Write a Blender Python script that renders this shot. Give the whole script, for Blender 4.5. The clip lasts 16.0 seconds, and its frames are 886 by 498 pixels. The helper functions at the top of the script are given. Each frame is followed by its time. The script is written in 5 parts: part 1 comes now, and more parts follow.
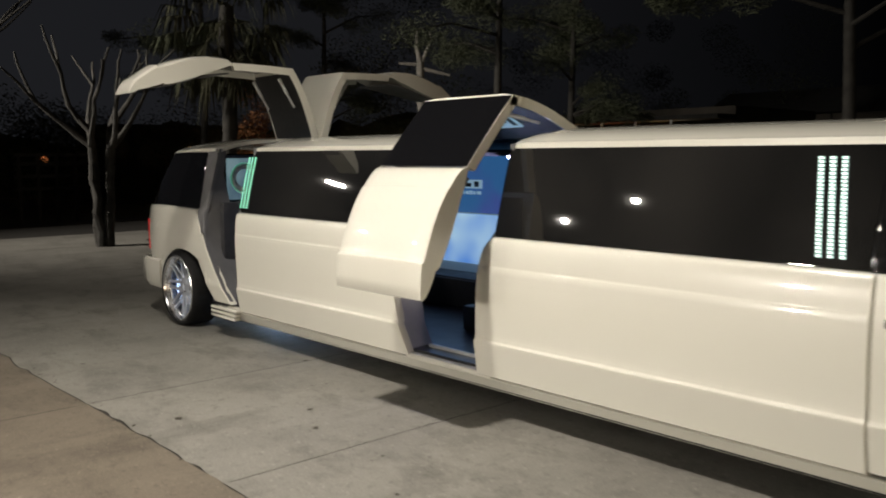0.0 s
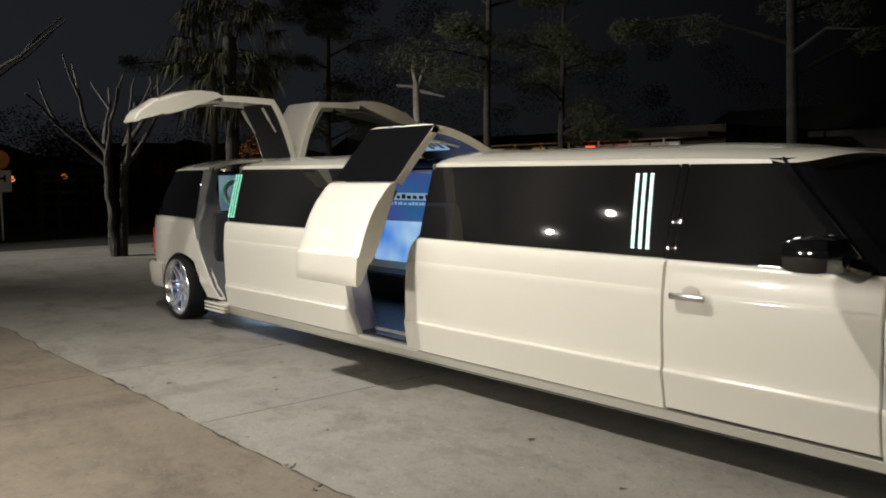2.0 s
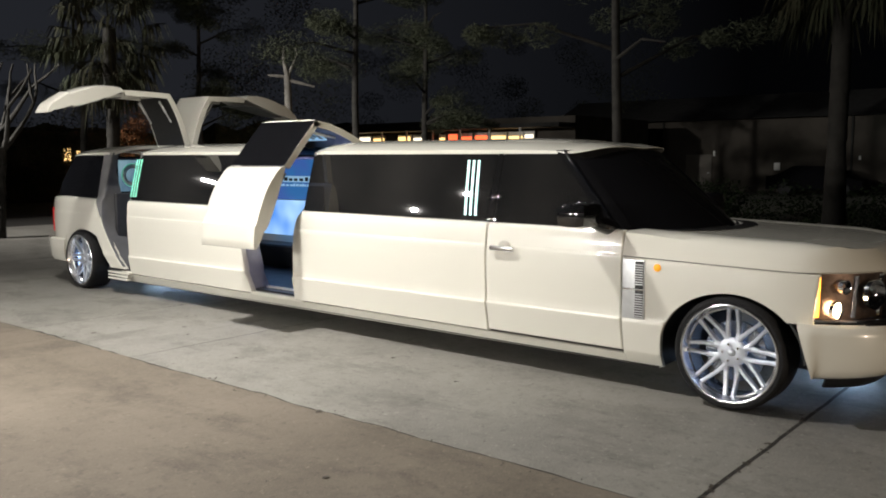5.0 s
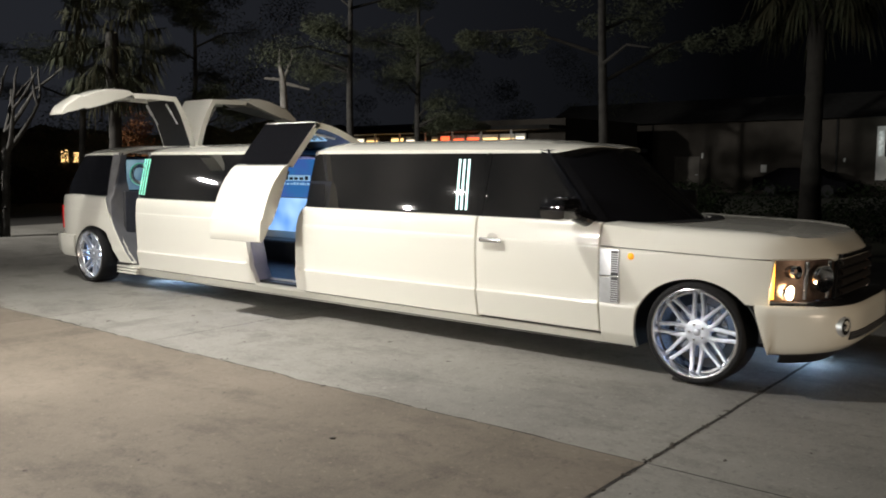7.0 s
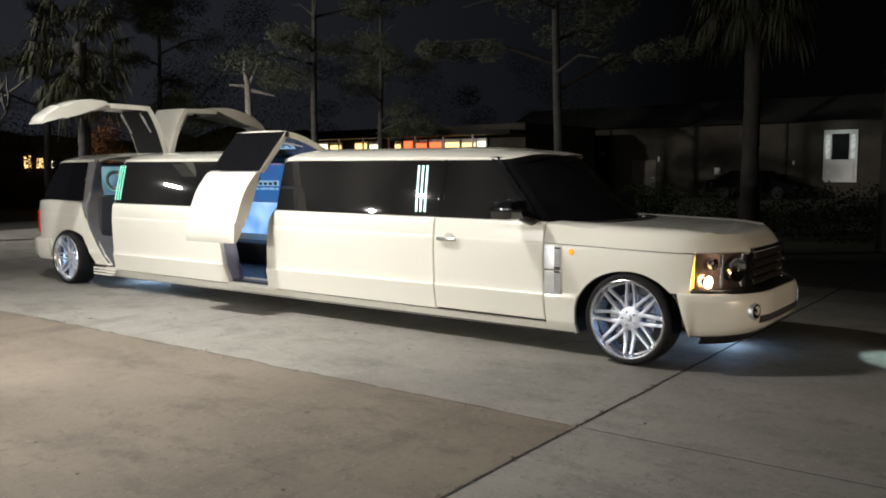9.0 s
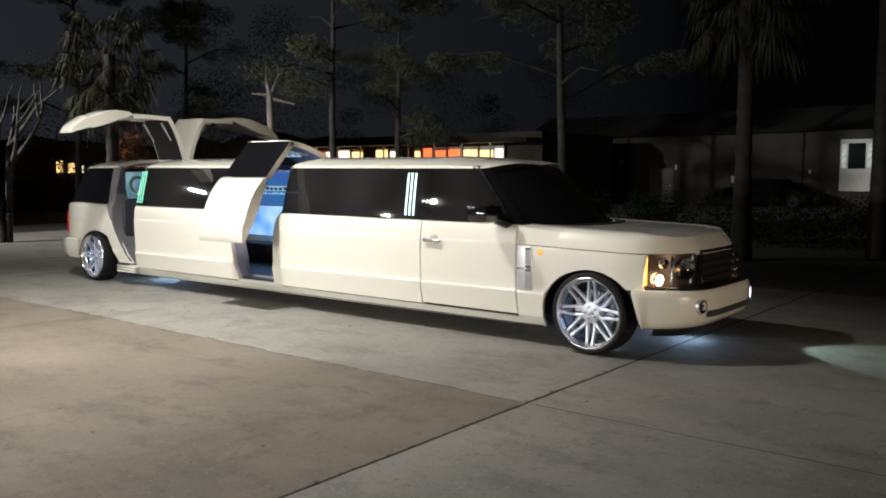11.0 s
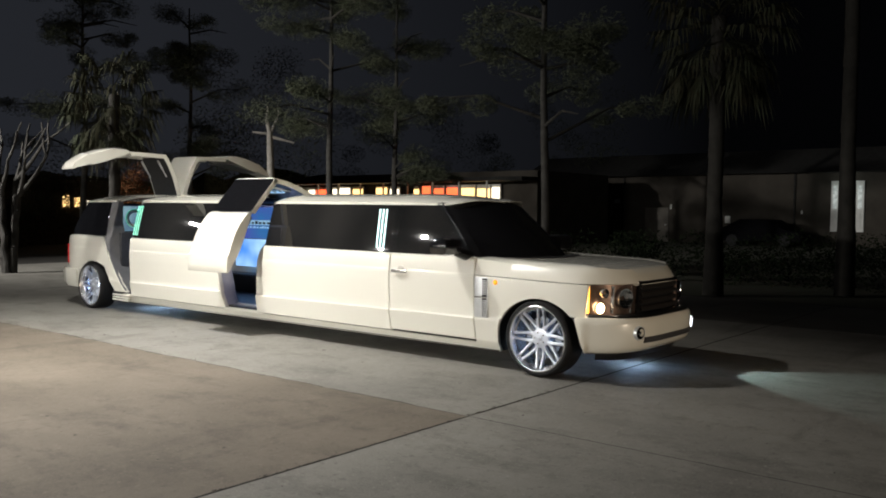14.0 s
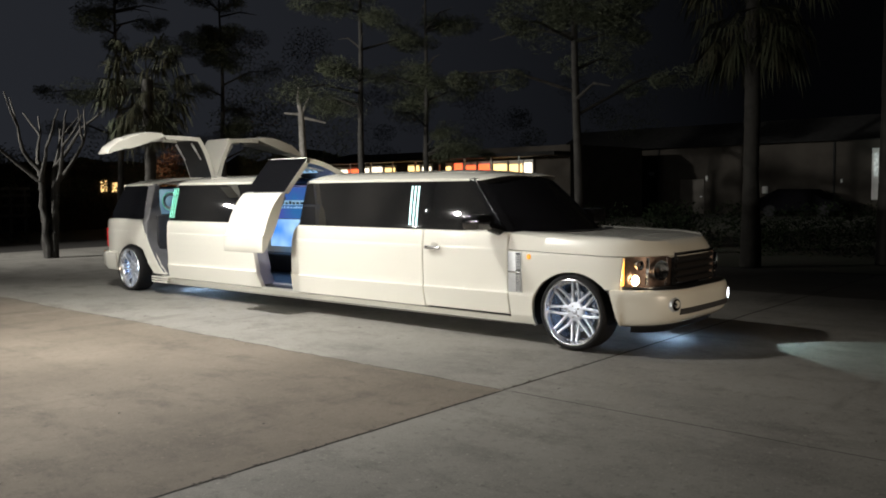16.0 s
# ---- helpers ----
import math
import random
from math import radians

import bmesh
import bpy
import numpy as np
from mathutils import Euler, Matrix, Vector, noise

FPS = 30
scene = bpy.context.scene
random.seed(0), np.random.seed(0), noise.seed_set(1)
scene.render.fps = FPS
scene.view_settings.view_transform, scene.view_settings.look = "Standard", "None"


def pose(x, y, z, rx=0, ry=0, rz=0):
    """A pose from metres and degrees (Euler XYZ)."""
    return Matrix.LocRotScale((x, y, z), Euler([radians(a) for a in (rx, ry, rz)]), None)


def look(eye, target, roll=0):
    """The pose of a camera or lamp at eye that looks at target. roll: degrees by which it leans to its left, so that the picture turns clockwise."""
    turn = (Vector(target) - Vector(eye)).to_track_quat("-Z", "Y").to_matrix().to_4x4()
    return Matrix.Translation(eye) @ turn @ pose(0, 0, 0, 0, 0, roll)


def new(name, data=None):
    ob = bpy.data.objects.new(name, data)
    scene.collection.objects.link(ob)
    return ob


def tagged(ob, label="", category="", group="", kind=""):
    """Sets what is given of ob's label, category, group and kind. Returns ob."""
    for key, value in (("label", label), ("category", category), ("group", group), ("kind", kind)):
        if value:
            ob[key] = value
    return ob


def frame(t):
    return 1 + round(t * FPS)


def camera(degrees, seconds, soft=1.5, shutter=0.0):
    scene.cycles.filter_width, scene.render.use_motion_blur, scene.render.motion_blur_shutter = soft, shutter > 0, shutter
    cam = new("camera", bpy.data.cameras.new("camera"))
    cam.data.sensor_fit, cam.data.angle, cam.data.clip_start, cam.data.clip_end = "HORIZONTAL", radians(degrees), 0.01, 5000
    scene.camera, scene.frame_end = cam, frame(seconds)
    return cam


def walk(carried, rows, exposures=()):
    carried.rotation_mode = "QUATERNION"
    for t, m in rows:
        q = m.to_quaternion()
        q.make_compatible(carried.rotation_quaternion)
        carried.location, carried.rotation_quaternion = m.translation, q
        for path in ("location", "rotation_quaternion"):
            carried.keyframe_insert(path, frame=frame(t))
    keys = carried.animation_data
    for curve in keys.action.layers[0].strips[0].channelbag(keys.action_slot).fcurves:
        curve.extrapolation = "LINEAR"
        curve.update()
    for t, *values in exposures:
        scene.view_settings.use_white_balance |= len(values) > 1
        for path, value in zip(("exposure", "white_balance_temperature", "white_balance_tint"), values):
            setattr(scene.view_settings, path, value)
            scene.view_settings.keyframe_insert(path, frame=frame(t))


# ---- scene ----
cam = camera(55.5, 16.0, soft=1.8, shutter=0.7)
PATH = [
    (0, (-3.813, 0.646, 1.719), (-2.479, 2.121, 1.505), -0.4),
    (0.5, (-3.971, 0.268, 1.718), (-2.607, 1.712, 1.492), -0.6),
    (1, (-3.975, -0.081, 1.727), (-2.642, 1.392, 1.502), -2.2),
    (1.5, (-4.035, -0.492, 1.731), (-2.745, 1.021, 1.514), -0.5),
    (2, (-4.262, -0.823, 1.717), (-2.954, 0.679, 1.542), -0.5),
    (2.5, (-4.487, -1.116, 1.738), (-3.177, 0.383, 1.547), -1.1),
    (3, (-4.651, -1.393, 1.733), (-3.308, 0.076, 1.537), -1.9),
    (3.5, (-4.96, -1.628, 1.725), (-3.524, -0.25, 1.53), -2.2),
    (4, (-5.176, -1.857, 1.725), (-3.688, -0.532, 1.549), -0.5),
    (4.2, (-5.258, -1.928, 1.715), (-3.744, -0.638, 1.512), 0.3),
    (6.3, (-5.86, -2.358, 1.711), (-4.328, -1.084, 1.53), -0.7),
    (6.5, (-5.868, -2.394, 1.705), (-4.34, -1.112, 1.548), -0.7),
    (7, (-6.05, -2.521, 1.681), (-4.514, -1.257, 1.478), -0.1),
    (7.5, (-6.189, -2.637, 1.72), (-4.631, -1.393, 1.558), 0.1),
    (8, (-6.395, -2.736, 1.711), (-4.814, -1.528, 1.509), -0.7),
    (8.2, (-6.435, -2.789, 1.698), (-4.844, -1.593, 1.5), -0.3),
    (10.5, (-6.933, -3.629, 1.715), (-5.364, -2.402, 1.531), -0.3),
    (11, (-6.993, -3.867, 1.715), (-5.441, -2.619, 1.536), 0.0),
    (11.5, (-7.071, -4.002, 1.711), (-5.509, -2.76, 1.576), -0.3),
    (12, (-7.148, -4.145, 1.705), (-5.586, -2.902, 1.571), -0.6),
    (12.5, (-7.26, -4.271, 1.699), (-5.718, -3.007, 1.539), -0.1),
    (13, (-7.252, -4.399, 1.695), (-5.69, -3.16, 1.534), 0.5),
    (13.5, (-7.272, -4.611, 1.706), (-5.758, -3.314, 1.549), 0.0),
    (14, (-7.285, -4.686, 1.7), (-5.737, -3.423, 1.61), 0.5),
    (14.5, (-7.352, -4.696, 1.687), (-5.843, -3.389, 1.573), 0.6),
    (15, (-7.307, -4.71, 1.679), (-5.805, -3.395, 1.557), 0.7),
    (15.5, (-7.312, -4.701, 1.684), (-5.818, -3.377, 1.554), -0.2),
    (16, (-7.287, -4.696, 1.681), (-5.793, -3.374, 1.538), -0.8),
]
walk(cam, [(t, look(eye, target, roll)) for t, eye, target, roll in PATH],
     [(0, -0.48, 6900, 12), (2, -0.34, 6720, 12), (4, 0.02, 6420, 12), (7, 0.19, 6380, 12), (16, 0.24, 6350, 11)])

# ---- light ----
world = bpy.data.worlds.new("night")
scene.world = world
world.use_nodes = True
wn = world.node_tree.nodes
wn["Background"].inputs[0].default_value = (0.47, 0.51, 0.62, 1)
wl = world.node_tree.links
wc, ws, wr = wn.new("ShaderNodeTexCoord"), wn.new("ShaderNodeSeparateXYZ"), wn.new("ShaderNodeMapRange")
wl.new(wc.outputs["Generated"], ws.inputs[0])
wl.new(ws.outputs["Y"], wr.inputs[0])
# the town's faint glow fades from the far end of the lot round to the side
wr.inputs[1].default_value, wr.inputs[2].default_value = 0.35, 1.0
wr.inputs[3].default_value, wr.inputs[4].default_value = 0.0014, 0.0340
wl.new(wr.outputs[0], wn["Background"].inputs[1])


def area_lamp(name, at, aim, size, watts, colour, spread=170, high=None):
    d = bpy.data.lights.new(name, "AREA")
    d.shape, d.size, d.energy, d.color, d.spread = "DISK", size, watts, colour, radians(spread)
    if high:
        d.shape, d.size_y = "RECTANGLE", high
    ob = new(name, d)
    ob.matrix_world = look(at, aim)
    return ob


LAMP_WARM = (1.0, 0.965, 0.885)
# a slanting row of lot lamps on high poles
area_lamp("lot_and_fill_lamp", (-3.0, 4.8, 6.9), (-3.3, 4.6, 0), 0.36, 435, LAMP_WARM, 119)
area_lamp("lot_and_fill_lamp", (-9.8, 11.3, 7.0), (0, 4, 0.5), 0.16, 62, LAMP_WARM, 150)
area_lamp("lot_and_fill_lamp", (-11.8, 14.7, 7.0), (0, 4, 0.5), 0.16, 74, LAMP_WARM, 150)
area_lamp("lot_and_fill_lamp", (-9.4, 22.0, 7.0), (0, 8, 0.5), 0.6, 110, LAMP_WARM, 160, 0.11)
# unseen fill added beside the row only to brighten the trees
area_lamp("lot_and_fill_lamp", (-9.2, 22.6, 6.9), (9, 16.5, 2.5), 0.4, 600, LAMP_WARM, 62)
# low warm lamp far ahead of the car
area_lamp("lot_and_fill_lamp", (-8.0, -24.0, 2.4), (0.9, -0.8, 0.7), 0.5, 26, (1.0, 0.80, 0.58), 26)
# two unseen fill lamps added by the wall behind the walk brighten the flank
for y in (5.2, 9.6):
    area_lamp("flank_fill", (-15.6, y, 3.1), (-0.5, 0.45 * y + 0.6, 0.8), 0.5, 112, LAMP_WARM, 80, 0.22)
# beam of the one lit fog lamp
beam = bpy.data.lights.new("fog_beam", "SPOT")
beam.energy, beam.color, beam.spot_size, beam.spot_blend, beam.shadow_soft_size = 38, (0.72, 1.0, 0.97), radians(64), 0.12, 0.03
new("fog_beam", beam).matrix_world = look((1.62, -1.045, 0.50), (1.50, -4.2, -0.30))


# ---- materials ----
def mat(name, colour, rough=0.5, metal=0.0, coat=0.0, spec=0.5, noise=0.0, scale=8.0, bump=0.0, bscale=60.0, emit=None, power=0.0, alpha=1.0, second=None, vary=True):
    m = bpy.data.materials.new(name)
    m.use_nodes = True
    nt = m.node_tree
    b = nt.nodes["Principled BSDF"]
    b.inputs["Base Color"].default_value = (*colour, 1)
    b.inputs["Roughness"].default_value = rough
    b.inputs["Metallic"].default_value = metal
    b.inputs["Coat Weight"].default_value = coat
    b.inputs["Coat Roughness"].default_value = 0.03
    b.inputs["Specular IOR Level"].default_value = spec
    b.inputs["Alpha"].default_value = alpha
    if emit:
        b.inputs["Emission Color"].default_value = (*emit, 1)
        b.inputs["Emission Strength"].default_value = power
    tc = nt.nodes.new("ShaderNodeTexCoord")
    if noise > 0:
        n1 = nt.nodes.new("ShaderNodeTexNoise")
        n1.inputs["Scale"].default_value = scale
        n1.inputs["Detail"].default_value = 6
        nt.links.new(tc.outputs["Object"], n1.inputs["Vector"])
        mx = nt.nodes.new("ShaderNodeMix")
        mx.data_type = "RGBA"
        mx.inputs[6].default_value = (*colour, 1)
        mx.inputs[7].default_value = (*(second or [c * (1 - noise) for c in colour]), 1)
        rp = nt.nodes.new("ShaderNodeValToRGB")
        rp.color_ramp.elements[0].position, rp.color_ramp.elements[1].position = 0.35, 0.7
        nt.links.new(n1.outputs["Fac"], rp.inputs["Fac"])
        nt.links.new(rp.outputs["Color"], mx.inputs[0])
        nt.links.new(mx.outputs[2], b.inputs["Base Color"])
        if vary:
            rr = nt.nodes.new("ShaderNodeMapRange")
            rr.inputs[3].default_value, rr.inputs[4].default_value = max(0.0, rough - 0.06), min(1.0, rough + 0.08)
            nt.links.new(n1.outputs["Fac"], rr.inputs[0])
            nt.links.new(rr.outputs[0], b.inputs["Roughness"])
    if bump > 0:
        n2 = nt.nodes.new("ShaderNodeTexNoise")
        n2.inputs["Scale"].default_value = bscale
        n2.inputs["Detail"].default_value = 5
        nt.links.new(tc.outputs["Object"], n2.inputs["Vector"])
        bp = nt.nodes.new("ShaderNodeBump")
        bp.inputs["Strength"].default_value = bump
        bp.inputs["Distance"].default_value = 0.01
        nt.links.new(n2.outputs["Fac"], bp.inputs["Height"])
        nt.links.new(bp.outputs["Normal"], b.inputs["Normal"])
    return m


def concrete(name, light, dark, stain):
    """Weathered slab: broad blotches, mid stains, fine aggregate and pits."""
    m = bpy.data.materials.new(name)
    m.use_nodes = True
    nt = m.node_tree
    L, N = nt.links, nt.nodes
    b = N["Principled BSDF"]
    tc = N.new("ShaderNodeTexCoord")

    def tex(scale, detail, lo, hi, squeeze=(1, 1, 1), rough=0.6):
        mp = N.new("ShaderNodeMapping")
        mp.inputs["Scale"].default_value = squeeze
        L.new(tc.outputs["Object"], mp.inputs["Vector"])
        n = N.new("ShaderNodeTexNoise")
        n.inputs["Scale"].default_value, n.inputs["Detail"].default_value, n.inputs["Roughness"].default_value = scale, detail, rough
        L.new(mp.outputs["Vector"], n.inputs["Vector"])
        r = N.new("ShaderNodeMapRange")
        r.inputs[1].default_value, r.inputs[2].default_value = lo, hi
        L.new(n.outputs["Fac"], r.inputs[0])
        return n, r

    def mix(fac, a, c):
        x = N.new("ShaderNodeMix")
        x.data_type = "RGBA"
        L.new(fac, x.inputs[0])
        for k, v in ((6, a), (7, c)):
            if isinstance(v, tuple):
                x.inputs[k].default_value = (*v, 1)
            else:
                L.new(v, x.inputs[k])
        return x.outputs[2]

    _, broad = tex(0.55, 8, 0.38, 0.64, rough=0.68)
    _, mid = tex(1.8, 10, 0.50, 0.70, (1, 0.5, 1), 0.78)
    _, pit = tex(16, 8, 0.55, 0.66, rough=0.78)
    fine, grain = tex(70, 5, 0.45, 0.75, rough=0.75)
    _, streak = tex(0.8, 7, 0.57, 0.70, (0.35, 1.5, 1), 0.66)
    c = mix(broad.outputs[0], light, dark)
    st = N.new("ShaderNodeMath")
    st.operation = "MULTIPLY"
    st.inputs[1].default_value = 0.7
    L.new(streak.outputs[0], st.inputs[0])
    c = mix(st.outputs[0], c, stain)
    md = N.new("ShaderNodeMath")
    md.operation = "MULTIPLY"
    md.inputs[1].default_value = 0.9
    L.new(mid.outputs[0], md.inputs[0])
    c = mix(md.outputs[0], c, stain)
    pt = N.new("ShaderNodeMath")
    pt.operation = "MULTIPLY"
    pt.inputs[1].default_value = 0.5
    L.new(pit.outputs[0], pt.inputs[0])
    c = mix(pt.outputs[0], c, tuple(v * 0.6 for v in stain))
    gr = N.new("ShaderNodeMath")
    gr.operation = "MULTIPLY"
    gr.inputs[1].default_value = 0.42
    L.new(grain.outputs[0], gr.inputs[0])
    c = mix(gr.outputs[0], c, tuple(v * 1.5 for v in light))
    # pale stones and dark grit worn out of the surface
    for scale, lo, hi, much, tone in ((26, 0.61, 0.68, 0.55, tuple(v * 1.55 for v in light)), (11, 0.60, 0.70, 0.45, tuple(v * 0.5 for v in dark)), (5.0, 0.58, 0.72, 0.40, dark)):
        _, spot = tex(scale, 4, lo, hi, rough=0.62)
        k = N.new("ShaderNodeMath")
        k.operation = "MULTIPLY"
        k.inputs[1].default_value = much
        L.new(spot.outputs[0], k.inputs[0])
        c = mix(k.outputs[0], c, tone)
    L.new(c, b.inputs["Base Color"])
    b.inputs["Roughness"].default_value = 0.72
    b.inputs["Specular IOR Level"].default_value = 0.35
    bp = N.new("ShaderNodeBump")
    bp.inputs["Strength"].default_value, bp.inputs["Distance"].default_value = 0.5, 0.006
    L.new(fine.outputs["Fac"], bp.inputs["Height"])
    L.new(bp.outputs["Normal"], b.inputs["Normal"])
    return m


def glow(name, bright, dim, power, scale=1.6):
    """Backlit acrylic whose light is uneven: bright clouds on a dimmer field."""
    m = bpy.data.materials.new(name)
    m.use_nodes = True
    nt = m.node_tree
    b = nt.nodes["Principled BSDF"]
    b.inputs["Base Color"].default_value = (0.05, 0.06, 0.10, 1)
    b.inputs["Roughness"].default_value = 0.25
    tc = nt.nodes.new("ShaderNodeTexCoord")
    n = nt.nodes.new("ShaderNodeTexNoise")
    n.inputs["Scale"].default_value, n.inputs["Detail"].default_value = scale, 2
    nt.links.new(tc.outputs["Object"], n.inputs["Vector"])
    r = nt.nodes.new("ShaderNodeValToRGB")
    r.color_ramp.elements[0].position, r.color_ramp.elements[1].position = 0.36, 0.62
    r.color_ramp.elements[0].color, r.color_ramp.elements[1].color = (*dim, 1), (*bright, 1)
    nt.links.new(n.outputs["Fac"], r.inputs["Fac"])
    nt.links.new(r.outputs["Color"], b.inputs["Emission Color"])
    b.inputs["Emission Strength"].default_value = power
    return m


PAINT = mat("cream_paint", (0.80, 0.785, 0.70), 0.26, coat=1.0, bump=0.012, bscale=260)
PAINT_IN = mat("door_inner_trim", (0.55, 0.53, 0.47), 0.6, noise=0.1, scale=6)
# paler clouds in the glass colour stand in for reflected haze
GLASS = mat("tinted_glass", (0.009, 0.009, 0.009), 0.012, spec=1.0, coat=0.6, noise=0.5, scale=1.4, second=(0.022, 0.021, 0.020), vary=False)
GLASS_REAR = mat("dark_rear_glass", (0.006, 0.006, 0.007), 0.02, spec=0.6)
GLASS_FRONT = mat("dark_screen_glass", (0.006, 0.006, 0.007), 0.012, spec=0.7)
GLASS_CLEAR = mat("see_through_tint", (0.004, 0.004, 0.005), 0.04, spec=0.6, alpha=0.38)
BLACK = mat("black_plastic", (0.012, 0.012, 0.013), 0.45, noise=0.3, scale=20)
GLOSS_BLACK = mat("gloss_black", (0.008, 0.008, 0.009), 0.08, coat=1.0)
RUBBER = mat("rubber", (0.010, 0.010, 0.011), 0.75, spec=0.3, noise=0.3, scale=30, bump=0.2, bscale=90)
LIP = mat("polished_lip", (0.90, 0.91, 0.94), 0.20, metal=1.0, noise=0.08, scale=12)
CHROME = mat("chrome", (0.85, 0.86, 0.88), 0.06, metal=1.0, noise=0.05, scale=10)
HANDLE = mat("brushed_chrome", (0.62, 0.62, 0.62), 0.22, metal=1.0, noise=0.06, scale=30)
SILVER = mat("polished_alloy", (0.66, 0.70, 0.78), 0.40, metal=0.7, noise=0.08, scale=14)
BARREL = mat("rim_barrel", (0.52, 0.57, 0.66), 0.24, metal=0.9, noise=0.1, scale=14)
SATIN = mat("satin_silver", (0.68, 0.70, 0.71), 0.36, metal=0.55, noise=0.12, scale=18)
GREY_TRIM = mat("grey_jamb", (0.15, 0.15, 0.155), 0.55, noise=0.2, scale=7, bump=0.1)
UPHOLSTERY = mat("dark_leather", (0.04, 0.04, 0.044), 0.45, noise=0.3, scale=10, bump=0.25, bscale=40)
FLOORING = mat("glossy_dark_floor", (0.016, 0.016, 0.02), 0.38, coat=0.15, noise=0.3, scale=8)
LENS = mat("headlamp_lens", (0.02, 0.02, 0.02), 0.02, spec=0.6, alpha=0.10)
SMOKED = mat("smoked_chrome", (0.40, 0.28, 0.22), 0.30, metal=0.9, noise=0.4, scale=25)
AMBER = mat("amber_lens", (0.9, 0.38, 0.02), 0.25, emit=(1.0, 0.42, 0.04), power=0.5)
AMBER_LIT = mat("amber_lit", (0.9, 0.45, 0.05), 0.3, emit=(1.0, 0.42, 0.04), power=6)
RED_LENS = mat("red_lens", (0.25, 0.01, 0.012), 0.15, emit=(1.0, 0.03, 0.03), power=0.25)
HEAD_LIT = mat("head_bulb", (1, 0.9, 0.7), 0.4, emit=(1.0, 0.74, 0.42), power=22)
FOG_LIT = mat("fog_bulb", (1, 1, 1), 0.4, emit=(0.92, 0.97, 1.0), power=5)
LED_WHITE = mat("led_white", (1, 1, 1), 0.4, emit=(0.62, 1.0, 0.92), power=2.2)
LED_TEAL = mat("led_teal", (0.6, 1, 0.9), 0.4, emit=(0.12, 0.85, 0.50), power=1.1)
LED_BLUE = glow("led_blue_panel", (0.44, 0.72, 1.0), (0.06, 0.26, 0.84), 1.0)
LED_VIOLET = glow("led_upper_panel", (0.05, 0.24, 0.62), (0.13, 0.11, 0.62), 0.5)
LED_WHEEL = mat("wheel_led", (0.8, 0.9, 1), 0.4, emit=(0.56, 0.73, 1.0), power=15.0)
LED_UNDER = mat("underbody_led", (0.7, 0.85, 1), 0.4, emit=(0.45, 0.68, 1.0), power=34)
LED_FILL = mat("cabin_fill_glow", (0.6, 0.7, 1), 0.4, emit=(0.50, 0.52, 1.0), power=42)
# jamb grey made paler to carry cabin light at the middle opening
JAMB_LIT = mat("cabin_lit_jamb", (0.40, 0.40, 0.42), 0.5, noise=0.15, scale=7)
PORCH = mat("porch_glass", (0.8, 0.8, 0.8), 0.4, emit=(0.85, 1.0, 0.92), power=0.18, noise=0.6, scale=6)
FAR_ORANGE = mat("far_orange_lamp", (1, 0.5, 0.2), 0.5, emit=(1.0, 0.30, 0.10), power=1.2)
SCREEN = mat("screen", (0.3, 0.5, 0.8), 0.2, emit=(0.45, 0.75, 1.0), power=0.5, noise=0.5, scale=9)
SCREEN_TEXT = mat("screen_marks", (0.02, 0.05, 0.1), 0.3)
SPEAKER = glow("lit_acrylic", (0.42, 0.68, 0.78), (0.12, 0.25, 0.36), 0.42, 3.0)
RING = mat("ring_glow", (0.4, 0.6, 0.55), 0.35, emit=(0.10, 0.75, 0.48), power=0.30)
LINER = mat("ceiling_liner", (0.03, 0.035, 0.05), 0.35, noise=0.3, scale=5)
GRILLE = mat("dark_satin_grille", (0.040, 0.036, 0.034), 0.42, metal=0.5, noise=0.2, scale=20)
MESH = mat("mesh_insert", (0.02, 0.02, 0.022), 0.5)
CONC_NEW = concrete("grey_concrete", (0.245, 0.235, 0.21), (0.165, 0.158, 0.142), (0.085, 0.08, 0.07))
# slab colours darkened to carry the light's fall-off beyond the car
CONC_SHADED = concrete("shaded_concrete", (0.10, 0.095, 0.085), (0.06, 0.057, 0.05), (0.03, 0.028, 0.025))
CONC_OLD = concrete("brown_concrete", (0.172, 0.146, 0.114), (0.112, 0.094, 0.072), (0.050, 0.041, 0.032))
SOIL = mat("joint_soil", (0.025, 0.022, 0.018), 0.95, noise=0.5, scale=8, bump=0.4)
GRASS = mat("grass_ground", (0.035, 0.045, 0.02), 0.95, noise=0.6, scale=1.2, bump=0.6, bscale=30, second=(0.05, 0.04, 0.025))
BARK = mat("bark", (0.030, 0.027, 0.022), 0.9, noise=0.5, scale=5, bump=0.8, bscale=14)
BARK_PALE = mat("pale_bark", (0.042, 0.039, 0.034), 0.9, noise=0.5, scale=6, bump=0.7, bscale=16)
PALE_WOOD = mat("weathered_wood", (0.30, 0.28, 0.25), 0.9, noise=0.4, scale=6, bump=0.6, bscale=16)
NEEDLES = mat("pine_needles", (0.085, 0.095, 0.060), 0.8, spec=0.1, noise=0.4, scale=1.5)
FROND = mat("palm_frond", (0.040, 0.046, 0.027), 0.8, spec=0.1, noise=0.5, scale=2, second=(0.04, 0.034, 0.02))
LEAVES = mat("dark_leaves", (0.07, 0.08, 0.05), 0.8, spec=0.1, noise=0.5, scale=3)
HEDGE = mat("hedge_leaves", (0.018, 0.026, 0.013), 0.9, spec=0.05, noise=0.5, scale=3)
STUCCO = mat("stucco", (0.065, 0.056, 0.045), 0.9, noise=0.3, scale=1.2, bump=0.3)
ROOFING = mat("shingle_roof", (0.03, 0.029, 0.027), 0.9, noise=0.4, scale=3, bump=0.4)
